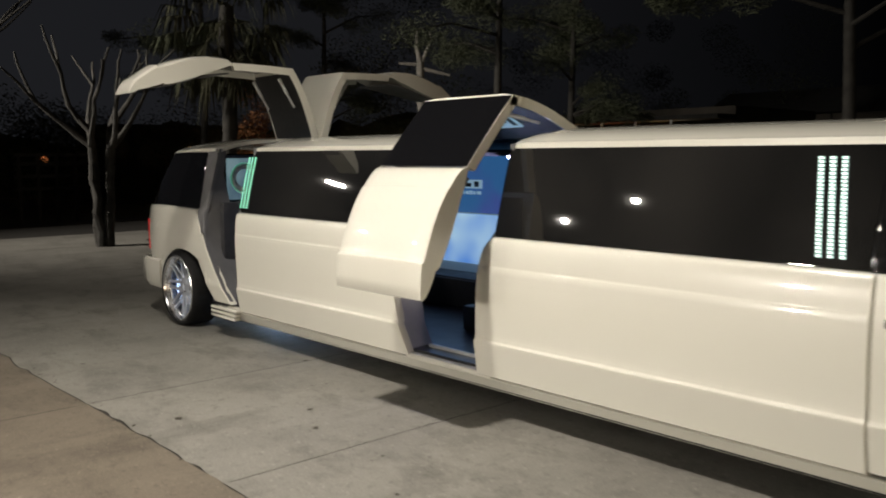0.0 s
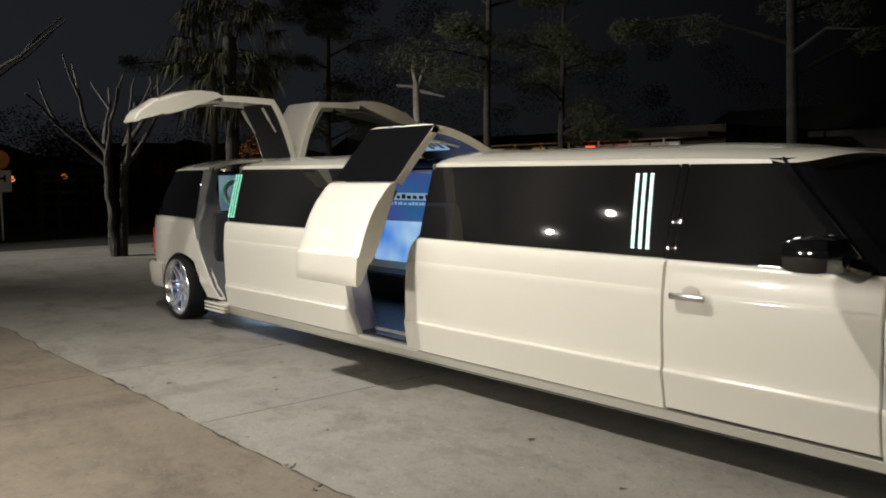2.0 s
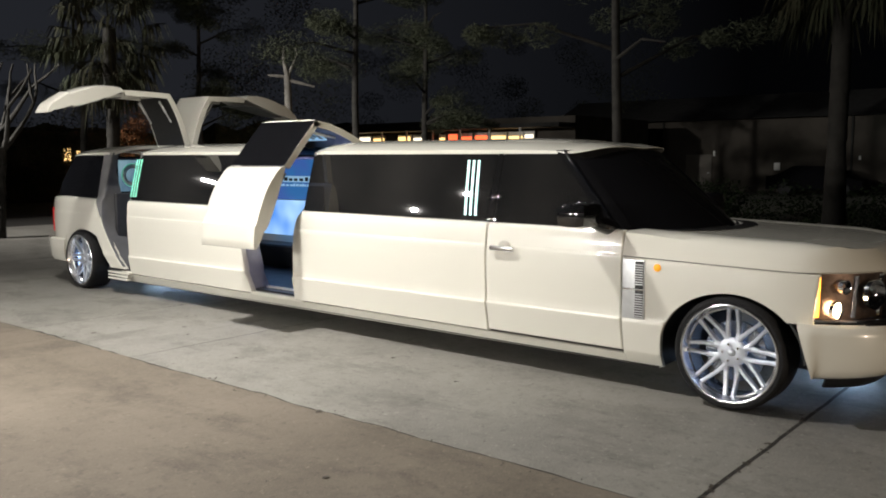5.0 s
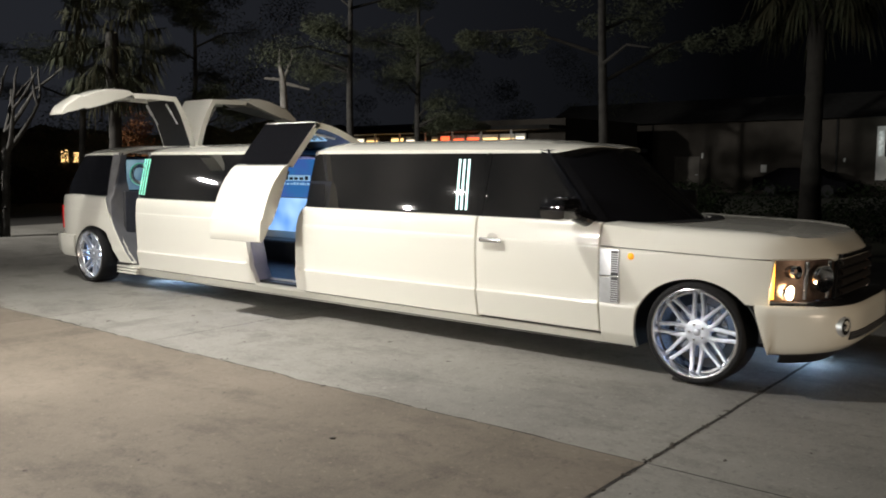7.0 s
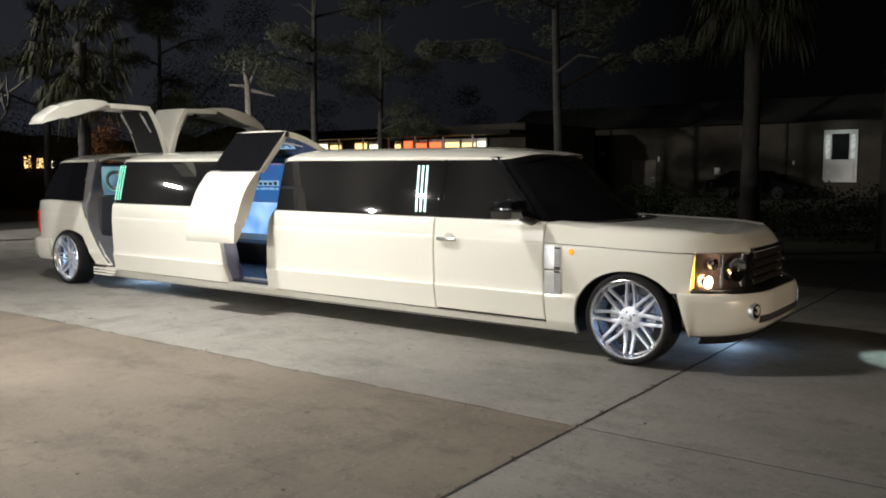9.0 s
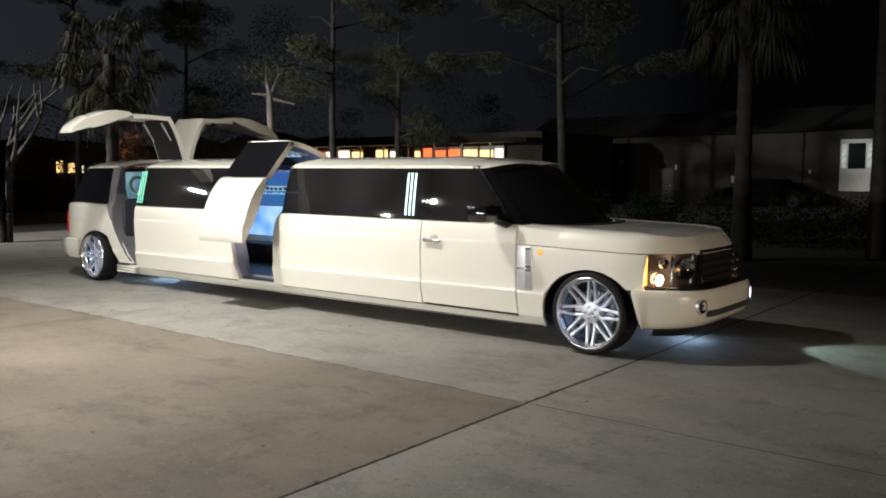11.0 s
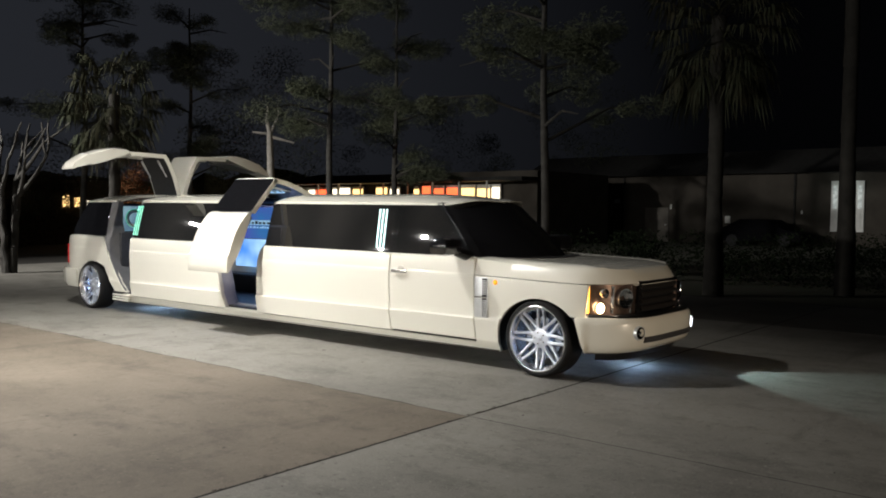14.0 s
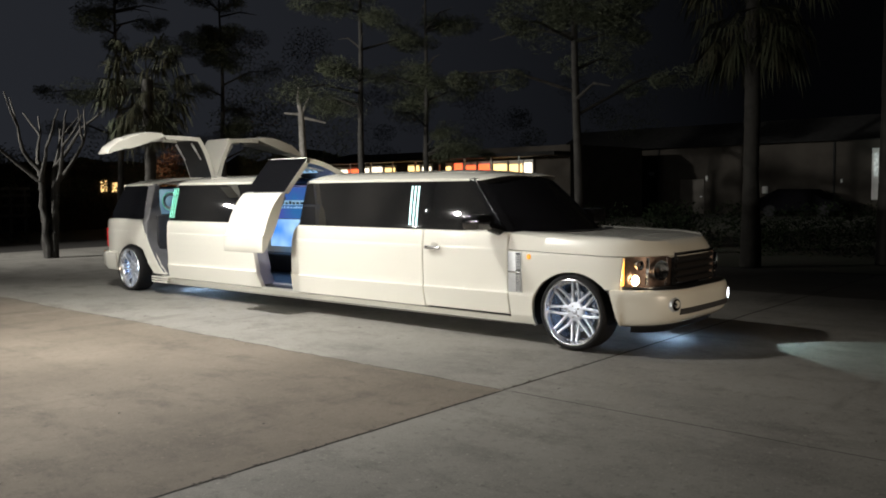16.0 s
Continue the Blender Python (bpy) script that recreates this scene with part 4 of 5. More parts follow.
def wheel(x, y, turn):
    w = new("wheel", WHEEL_MESH["wheel"])
    w.parent = limo
    w.matrix_parent_inverse = limo.matrix_basis.inverted()
    w.matrix_basis = Matrix.Translation((x, y, R)) @ Matrix.Rotation(radians(turn), 4, "Z")
    tagged(w, "large chrome multi-spoke wheel on a low black tyre")
    put("tyre", WHEEL_MESH["tyre"], w)
    put("hub", WHEEL_MESH["hub"], w)
    put("rim_lip", WHEEL_MESH["rim_lip"], w)
    put("centre_cap", WHEEL_MESH["centre_cap"], w)
    put("brake_disc", WHEEL_MESH["brake_disc"], w)
    put("light_ring", WHEEL_MESH["light_ring"], w)
    for k in range(8):
        put("twin_spoke", WHEEL_MESH["twin_spoke"], w, Matrix.Rotation(2 * math.pi * k / 8 + 0.02, 4, "X"))
    for k in range(5):
        a = 2 * math.pi * k / 5
        put("lug_nut", WHEEL_MESH["lug_nut"], w, Matrix.Translation((0.0, 0.06 * math.cos(a), 0.06 * math.sin(a))))


wheel(-0.005, 0.0, 0)
wheel(-0.035, 8.95, 0)
wheel(W + 0.005, 0.0, 180)
wheel(W + 0.035, 8.95, 180)
# light bars under the sills and the nose
for (a, b) in (((1.12, -0.47, 0.17), (1.48, -0.47, 0.17)), ((0.55, 8.2, 0.17), (1.4, 8.2, 0.17))):
    part("underbody_light", boxed(a[0], b[0], a[1] - 0.012, a[1] + 0.012, a[2] - 0.01, a[2] + 0.01), LED_UNDER, limo, "bluish light bar under the body")


# ---- gull-wing doors ----
def gull(y_front, y_rear, z_low, near, angle, name, label, with_glass, yr_low=None):
    """A door of roof strip, window and lower panel, swung up about the roof's middle."""
    hx, hz = HX if near else W - HX, 1.92
    ang = angle if near else -angle
    y0, y1 = y_front(1.2), y_rear(1.2)
    bt = belt(y0)
    # lower panel
    nz, ny = 26, 14
    def skin(zs, ya, yb, thick, x_out=0.0, ends=True, proud=0.0):
        outer, inner = [], []
        for i, z in enumerate(zs):
            a, b = [], []
            for j in range(ny + 1):
                y = lerp(ya(z), yb(z), j / ny)
                h = (z - zs[0]) / (zs[-1] - zs[0])
                x = inset(y, z) - x_out - proud * math.sin(math.pi * h) ** 0.7 * (0.75 + 0.25 * math.sin(math.pi * j / ny))
                if ends and (j in (0, ny) or i in (0, len(zs) - 1)):
                    x += 0.012
                a.append((x if near else W - x, y, z))
                xi = inset(y, z) + thick * (lerp(0.25, 1.0, math.sin(math.pi * min(1.0, max(0.0, h))) ** 0.6) if proud else 1.0)
                b.append((xi if near else W - xi, y, z))
            outer.append(a)
            inner.append(b)
        bm = bmesh.new()
        grid_solid(bm, outer, inner)
        return swing(bm, hx, hz, ang)
    zs = sorted([lerp(z_low, bt, i / nz) for i in range(nz + 1)] + CREASE)
    lower = part(name, skin(zs, y_front, y_rear, 0.11, proud=0.08 if with_glass is GLASS else 0.085), PAINT, limo, label)
    # frame round the glass
    zt = wintop(y0)
    zw = [lerp(bt + 0.002, zt, i / 10) for i in range(11)]
    m = 0.045
    part("door_post", skin(zw, lambda z: y_front(z), lambda z: y_front(z) + m, 0.07, ends=False), PAINT, lower)
    part("door_post", skin(zw, lambda z: y_rear(z) - m, lambda z: y_rear(z), 0.07, ends=False), PAINT, lower)
    part("door_glass", skin(zw, lambda z: y_front(z) + (0.004 if with_glass is GLASS else m), lambda z: y_rear(z) - (0.004 if with_glass is GLASS else m), 0.006, 0.003 if with_glass is GLASS else -0.01, ends=False), GLASS_REAR if with_glass is GLASS else with_glass, lower, "dark tinted glass")
    # roof strip
    outer, inner = [], []
    for i in range(13):
        a, b = [], []
        e = inset(y0, zt) - 0.004
        x = lerp(e, HX - 0.004, i / 12)
        for j in range(9):
            y = lerp(y_front(1.8), y_rear(1.8), j / 8)
            z = roof_z(x, y) - (0.012 if j in (0, 8) else 0)
            a.append((x if near else W - x, y, z))
            b.append((x if near else W - x, y, z - 0.07))
        outer.append(a)
        inner.append(b)
    bm = bmesh.new()
    grid_solid(bm, outer, inner)
    part("roof_strip", swing(bm, hx, hz, ang), PAINT, lower)
    outer, inner = [], []
    for i in range(9):
        a, b = [], []
        x = lerp(inset(y0, zt) + 0.03, HX - 0.03, i / 8)
        for j in range(7):
            y = lerp(y_front(1.8) + 0.02, y_rear(1.8) - 0.012, j / 6)
            z = roof_z(x, y) - 0.074
            a.append((x if near else W - x, y, z))
            b.append((x if near else W - x, y, z - 0.008))
        outer.append(a)
        inner.append(b)
    bm = bmesh.new()
    grid_solid(bm, outer, inner)
    part("roof_lining", swing(bm, hx, hz, ang), BLACK, lower)
    if with_glass is GLASS:
        zz = roof_z(0.62, y0) - 0.092
        scr = part("display", swing(boxed(0.52, 0.70, y0 + 0.30, y1 - 0.22, zz, zz + 0.012), hx, hz, ang), SCREEN, lower, "lit display on the raised roof strip")
        for k in range(5):
            ya = y0 + 0.32 + 0.066 * k
            part("display_mark", swing(boxed(0.56, 0.66 - 0.04 * (k % 2), ya, ya + 0.04, zz - 0.004, zz), hx, hz, ang), SCREEN_TEXT, scr, smooth=False)
    # lining on the inner face
    ins = [lerp(z_low + 0.30, bt - 0.04, i / 8) for i in range(9)]
    outer, inner = [], []
    for z in ins:
        a, b = [], []
        for j in range(9):
            y = lerp(y_front(z) + 0.05, y_rear(z) - 0.05, j / 8)
            x = inset(y, z) + 0.112
            a.append((x if near else W - x, y, z))
            b.append((x + 0.012 if near else W - x - 0.012, y, z))
        outer.append(a)
        inner.append(b)
    bm = bmesh.new()
    grid_solid(bm, outer, inner)
    part("door_lining", swing(bm, hx, hz, ang), GREY_TRIM, lower)
    # gas struts
    for ys in (y0 + 0.06, y1 - 0.08):
        xs = 0.60 if near else W - 0.60
        bm = tubed((xs, ys, 1.79), (xs - (0.30 if near else -0.30), ys, 1.70), 0.011, 0.011)
        tube(bm, (xs - (0.14 if near else -0.14), ys, 1.748), (xs - (0.30 if near else -0.30), ys, 1.70), 0.017, 0.017)
        part("gas_strut", swing(bm, hx, hz, ang), SATIN, lower)
    return lower


gull(lambda z: 4.45 + GAP, lambda z: 5.33 - GAP, 0.32, True, 25.5, "middle_gull_wing_door", "cream gull-wing door swung half open with dark glass", GLASS)
for near in (True, False):
    gull(lambda z: rear_front(z) + GAP, lambda z: wing_rear(z) - GAP, 0.21, near, 75.0, "rear_gull_wing_door", "cream gull-wing door raised high over the roof", GLASS_CLEAR)

# ---- door jambs ----
for near in (True, False):
    f = (lambda x: x) if near else (lambda x: W - x)

    def jamb(edge, sgn, z0, z1, depth, name, material=GREY_TRIM):
        outer, inner = [], []
        for i in range(25):
            z = lerp(z0, z1, i / 24)
            y = edge(z)
            x0 = inset(y, min(z, 1.74)) + 0.012
            dd = depth * (1.0 if z < 1.1 else max(0.35, 1.0 - 1.3 * (z - 1.1)))
            a = [(f(lerp(x0, x0 + dd, k / 5)), y + sgn * (0.006 + 0.035 * math.sin(math.pi * k / 10)), z) for k in range(6)]
            outer.append(a)
            inner.append([(p[0], p[1] + sgn * 0.03, p[2]) for p in a])
        bm = bmesh.new()
        grid_solid(bm, outer, inner)
        part(name, bm, material, limo, "grey moulded door jamb")
    jamb(rear_jamb, 1, 0.36, 1.83, 0.34, "door_jamb")
    jamb(rear_front, -1, 0.33, 1.83, 0.16, "door_jamb")
    if near:
        jamb(mid_rear, 1, 0.31, 1.81, 0.27, "door_jamb", JAMB_LIT)
        jamb(mid_front, -1, 0.31, 1.81, 0.16, "door_jamb")
    for ya, yb in (((4.47, 5.34), (7.785, 8.05)) if near else ((7.785, 8.05),)):
        xs = sorted((f(0.05), f(0.22)))
        part("door_sill", boxed(xs[0], xs[1], ya, yb, 0.27, 0.31, bevel=0.012), PAINT, limo)
        xs = sorted((f(0.225), f(0.25)))
        part("sill_plate", boxed(xs[0], xs[1], ya + 0.06, yb - 0.06, 0.297, 0.353, bevel=0.006), SATIN, limo)

# ---- cabin ----
bar = part("bar_cabinet", boxed(1.50, 1.84, 5.6, 8.1, 0.30, 0.62, bevel=0.02), UPHOLSTERY, limo, "dark bar cabinet along the cabin side")
part("lit_bar_panel", boxed(1.62, 1.66, 5.75, 7.15, 0.74, 1.20, bevel=0.006), LED_BLUE, bar, "glowing blue panel")
part("lit_upper_panel", boxed(1.66, 1.70, 5.6, 7.6, 1.215, 1.735, bevel=0.006), LED_VIOLET, bar, "dim blue backlit panel")
part("kick_panel", boxed(1.478, 1.498, 5.65, 8.0, 0.34, 0.60, bevel=0.003), BLACK, bar, "dark kick panel below the bar")
con = part("console", boxed(0.835, 1.20, 5.22, 5.55, 0.332, 0.53, bevel=0.012), UPHOLSTERY, limo, "low dark console by the doorway")
part("lit_base", boxed(0.845, 0.99, 5.202, 5.218, 0.345, 0.51, bevel=0.003), LED_TEAL, con, "teal lit base panel")
# pale lit band with a line of unreadable marks across the upper panel, and a row of pale marks under it
rnd = random.Random(5)
band = part("screen_band", boxed(1.650, 1.658, 6.15, 7.45, 1.44, 1.52), SCREEN, bar, "pale lit band with dark marks")
y = 6.19
while y < 7.36:
    w = rnd.uniform(0.03, 0.07)
    part("band_mark", boxed(1.645, 1.650, y, y + w, 1.455, rnd.choice((1.49, 1.505))), SCREEN_TEXT, band, smooth=False)
    y += w + rnd.uniform(0.02, 0.05)
y = 6.17
while y < 7.38:
    w = rnd.uniform(0.02, 0.05)
    part("display_mark", boxed(1.652, 1.660, y, y + w, 1.385, 1.385 + rnd.uniform(0.025, 0.04)), SCREEN, bar, smooth=False)
    y += w + rnd.uniform(0.015, 0.04)
bench = part("bench_seat", boxed(1.28, 1.82, 2.9, 5.5, 0.52, 0.66, bevel=0.05), UPHOLSTERY, limo, "dark upholstered bench")
part("bench_base", boxed(1.32, 1.80, 2.9, 5.5, 0.30, 0.53, bevel=0.01), BLACK, bench)
part("bench_light", boxed(1.30, 1.318, 4.9, 5.45, 0.32, 0.52), LED_TEAL, bench, "teal light strip")
part("bench_back", boxed(1.70, 1.84, 2.9, 5.5, 0.64, 1.15, bevel=0.04), UPHOLSTERY, bench)
# hidden glowing strip, added so bluish light reaches the door jamb
part("jamb_fill_strip", boxed(1.04, 1.09, 4.55, 5.25, 1.715, 1.733), LED_FILL, limo, "unseen bluish glow strip added under the cabin roof to light the jamb")
rs = part("rear_seat", boxed(0.62, W - 0.62, 7.85, 8.40, 0.53, 0.69, bevel=0.05), UPHOLSTERY, limo, "dark rear bench seat")
for xa in (0.17, W - 0.60):
    part("seat_side_panel", boxed(xa, xa + 0.43, 8.30, 8.37, 0.335, 1.30, bevel=0.02), UPHOLSTERY, rs, "dark grey trim panel beside the rear seat")
part("rear_seat_back", boxed(0.62, W - 0.62, 8.38, 8.54, 0.65, 1.31, bevel=0.05), UPHOLSTERY, rs)
part("rear_seat_base", boxed(0.64, W - 0.64, 7.90, 8.46, 0.33, 0.54), BLACK, rs)
sp = part("speaker_panel", boxed(0.36, W - 0.36, 8.50, 8.58, 1.31, 1.75, bevel=0.02), SPEAKER, limo, "backlit pale panel with a round loudspeaker")
for xc in (0.53, W - 0.53):
    bm = bmesh.new()
    revolve(bm, [(0.0, 0.03), (0.05, 0.02), (0.11, 0.0), (0.135, -0.015), (0.15, 0.0), (0.15, 0.03)], 36)
    bmesh.ops.transform(bm, matrix=Matrix.Translation((xc, 8.495, 1.53)) @ Matrix.Rotation(radians(90), 4, "Z"), verts=bm.verts)
    ls = part("loudspeaker", bm, SATIN, sp)
    bm = bmesh.new()
    revolve(bm, [(0.152, 0.02), (0.153, -0.006), (0.162, -0.006), (0.163, 0.02)], 36)
    bmesh.ops.transform(bm, matrix=Matrix.Translation((xc, 8.495, 1.53)) @ Matrix.Rotation(radians(90), 4, "Z"), verts=bm.verts)
    part("ring_light", bm, RING, ls, "glowing green ring")
ws = bmesh.new()
revolve(ws, [(0.17, 0.0), (0.182, -0.012), (0.195, 0.0), (0.182, 0.012), (0.17, 0.0)], 32)
bmesh.ops.transform(ws, matrix=Matrix.Translation((1.42, 1.45, 1.10)) @ Matrix.Rotation(radians(70), 4, "Z"), verts=ws.verts)
part("steering_wheel", ws, BLACK, limo)


# ---- ground ----
ground = part("ground", boxed(-400, 400, -400, 400, -0.30, -0.022), GRASS, smooth=False)
tagged(ground, "dark grass and soil around the concrete lot", "ground", kind="structure")
pave = part("pavement", boxed(-30, 9.5, -24, 26, -0.10, -0.0008), SOIL, smooth=False)
tagged(pave, "worn concrete lot of large jointed slabs", "pavement", kind="structure")


def wob(v, k, amp):
    return amp * (noise.noise(Vector((v * 1.7, k * 7.3, 0.4))) + 0.5 * noise.noise(Vector((v * 6.0, k * 3.1, 5.0))))


def slab(x0, x1, y0, y1, material, lines):
    """A slab with gently wandering edges; lines gives wander per edge."""
    gap = 0.006
    bx = []
    n = 48

    def edge(p, q, axis, k, amp, sgn):
        out = []
        for i in range(n):
            t = i / n
            x, y = lerp(p[0], q[0], t), lerp(p[1], q[1], t)
            w = wob(y if axis == "x" else x, k, amp) * min(1, 6 * t, 6 * (1 - t))
            out.append((x + (w if axis == "x" else 0) + (sgn * gap * (1.1 if lines < 0.02 else 0.9) if axis == "x" else 0), y + (w if axis == "y" else 0) + (sgn * gap * (2.3 if abs(k + 0.48) < 0.01 else 0.85) if axis == "y" else 0)))
        return out
    bx += edge((x0, y0), (x1, y0), "y", y0, 0.012, 1)
    bx += edge((x1, y0), (x1, y1), "x", x1, lines, -1)
    bx += edge((x1, y1), (x0, y1), "y", y1, 0.012, -1)
    bx += edge((x0, y1), (x0, y0), "x", x0, lines, 1)
    bm = bmesh.new()
    top = [bm.verts.new((x, y, 0.0)) for x, y in bx]
    low = [bm.verts.new((x, y, -0.012)) for x, y in bx]
    bm.faces.new(top)
    for i in range(len(bx)):
        j = (i + 1) % len(bx)
        bm.faces.new((top[i], top[j], low[j], low[i]))
    part("slab", bm, material, pave, smooth=False)


XS = (-24.4, -18.7, -13.0, -7.4, -1.78, 5.8, 9.3)
YS = (-22.0, -14.8, -7.65, -0.48, 6.68, 13.85, 21.0)
for a in range(len(XS) - 1):
    for b in range(len(YS) - 1):
        old = a < 4 and b >= 3
        if a == 4 and b == 3:
            slab(XS[a], XS[a + 1], YS[b], 4.65, CONC_NEW, 0.05)
            slab(XS[a], XS[a + 1], 4.65, YS[b + 1], CONC_NEW, 0.05)
        else:
            slab(XS[a], XS[a + 1], YS[b], YS[b + 1], CONC_SHADED if a == 5 else CONC_OLD if old else CONC_NEW, 0.05 if b >= 3 else 0.012)

# leaf scraps and grit on the concrete
rnd = random.Random(11)
vs, fs = [], []


def scrap(x, y, r):
    n = rnd.randint(5, 7)
    b = len(vs)
    a0 = rnd.uniform(0, 6)
    vs.append((x, y, 0.003 + 0.12 * r))
    for i in range(n):
        a = a0 + 2 * math.pi * i / n
        q = r * rnd.uniform(0.5, 1.2)
        vs.append((x + q * math.cos(a) * 1.4, y + q * math.sin(a), 0.002 + rnd.uniform(0, 0.006)))
    for i in range(n):
        fs.append((b, b + 1 + i, b + 1 + (i + 1) % n))


for x, y, r in ((-0.71, 5.46, 0.022), (-0.335, 2.83, 0.024), (-0.9, 5.1, 0.018), (-1.2, 3.9, 0.018), (-0.6, 1.9, 0.02), (-2.6, 1.2, 0.02)):
    scrap(x, y, r)
for k in range(150):
    scrap(rnd.uniform(-7.5, 1.5), rnd.uniform(-5, 13), rnd.uniform(0.004, 0.012) if rnd.random() < 0.93 else rnd.uniform(0.015, 0.025))
for k in range(170):
    scrap(rnd.uniform(-7.4, 0.4), -0.48 + rnd.gauss(0, 0.014), rnd.uniform(0.006, 0.017))
for k in range(90):
    scrap(-1.78 + rnd.gauss(0, 0.04), rnd.uniform(0, 12), rnd.uniform(0.004, 0.012))
litter = part("leaf_litter", (vs, [], fs), LEAF_LITTER, smooth=False)
tagged(litter, "scattered dark leaf scraps and grit on concrete", "litter", kind="stuff")


# ---- plants ----
def leaf_cloud(verts, faces, c, r, n, size, rnd, flat=0.6, wide=0.28):
    for _ in range(n):
        while True:
            p = Vector((rnd.uniform(-1, 1), rnd.uniform(-1, 1), rnd.uniform(-1, 1)))
            if 0.1 < p.length < 1:
                break
        p = Vector((c[0] + p.x * r, c[1] + p.y * r, c[2] + p.z * r * flat))
        d = Vector((rnd.gauss(0, 1), rnd.gauss(0, 1), rnd.gauss(0, 0.7))).normalized()
        e = d.cross(Vector((rnd.gauss(0, 1), rnd.gauss(0, 1), rnd.gauss(0, 1)))).normalized()
        s = size * rnd.uniform(0.6, 1.4)
        b = len(verts)
        verts.extend([tuple(p - d * s), tuple(p + e * s * wide), tuple(p + d * s), tuple(p - e * s * wide)])
        faces.append((b, b + 1, b + 2, b + 3))


def pine(x, y, height, trunk, first, seed, label, lean=0.0):
    rnd = random.Random(seed)
    t = thing("pine_tree", (x, y, 0), label, "tree", "trees behind the car")
    bm = bmesh.new()
    pts = [Vector((x + lean * (k / 10) + 0.08 * math.sin(k * 0.9 + seed), y + 0.08 * math.cos(k * 0.7 + seed), height * k / 10)) for k in range(11)]
    for k in range(10):
        tube(bm, pts[k], pts[k + 1] + Vector((0, 0, 0.02)), lerp(trunk, 0.03, k / 10), lerp(trunk, 0.03, (k + 1) / 10), 10)
    part("trunk", bm, BARK_PALE, t)
    vs, fs = [], []
    for k in range(26):
        limb = bmesh.new()
        s = rnd.uniform(first, 0.98)
        z = height * s
        i = min(9, int(s * 10))
        base = pts[i].lerp(pts[i + 1], s * 10 - i)
        a = rnd.uniform(0, 2 * math.pi)
        L = rnd.uniform(1.4, 3.5) * (1.15 - 0.65 * s)
        tip = base + Vector((math.cos(a) * L, math.sin(a) * L, L * rnd.uniform(-0.12, 0.35)))
        midp = base.lerp(tip, 0.55) + Vector((0, 0, 0.10 * L))
        tube(limb, base, midp, 0.045, 0.028, 6)
        tube(limb, midp, tip, 0.028, 0.01, 6)
        part("bough", limb, BARK, t)
        if rnd.random() < 0.85:
            for q in (0.45, 0.7, 0.88, 1.0):
                p = base.lerp(tip, q) + Vector((0, 0, 0.08 * L * (1 - q)))
                leaf_cloud(vs, fs, p + Vector((rnd.gauss(0, 0.15), rnd.gauss(0, 0.15), rnd.gauss(0, 0.1))), rnd.uniform(0.3, 0.75), 400, 0.08, rnd, 0.6, 0.09)
    part("crown", (vs, [], fs), NEEDLES, t, smooth=False)


def palm(x, y, height, trunk, seed, label, fronds=46, size=1.0):
    rnd = random.Random(seed)
    t = thing("palm_tree", (x, y, 0), label, "palm tree", "trees behind the car")
    bm = bmesh.new()
    for k in range(14):
        z0, z1 = height * k / 14, height * (k + 1) / 14
        r = trunk * (1.25 - 0.35 * min(1, k / 4)) * (1.0 + 0.03 * (k % 2))
        tube(bm, (x + 0.02 * math.sin(k), y, z0), (x + 0.02 * math.sin(k + 1), y, z1 + 0.03), r * 1.03, r * 0.95, 14)
    part("trunk", bm, BARK, t)
    vs, fs = [], []
    for k in range(fronds):
        a = 2.4 * k + rnd.uniform(-0.3, 0.3)
        up = lerp(1.3, -1.7, k / fronds) + rnd.uniform(-0.2, 0.2)
        d = Vector((math.cos(a), math.sin(a), up)).normalized()
        p = Vector((x, y, height + lerp(0.25, -0.45, k / fronds)))
        L = size * rnd.uniform(0.75, 1.15)
        q = p + d * L + Vector((0, 0, -0.12))
        side = Vector((-math.sin(a), math.cos(a), 0))
        b = len(vs)
        vs.extend([tuple(p + side * 0.015), tuple(q + side * 0.01), tuple(q - side * 0.01), tuple(p - side * 0.015)])
        fs.append((b, b + 1, b + 2, b + 3))
        # a fan of narrow leaflets with hanging tips
        n = 22
        for i in range(n):
            g = lerp(-1.9, 1.9, (i + rnd.uniform(0.2, 0.8)) / n)
            way = (d * math.cos(g) + side * math.sin(g)).normalized()
            ll = size * rnd.uniform(0.6, 0.95) * (1 - 0.12 * abs(g))
            m1 = q + way * ll * 0.6 + Vector((0, 0, -0.08))
            m2 = q + way * ll * 0.85 + Vector((0, 0, -0.30 - rnd.uniform(0, 0.25)))
            e = way.cross(Vector((0.1, 0.2, 1))).normalized() * 0.022
            b = len(vs)
            vs.extend([tuple(q), tuple(m1 + e), tuple(m1 - e), tuple(m2)])
            fs.extend([(b, b + 1, b + 2), (b + 1, b + 3, b + 2)])
    part("fronds", (vs, [], fs), FROND, t, smooth=False)


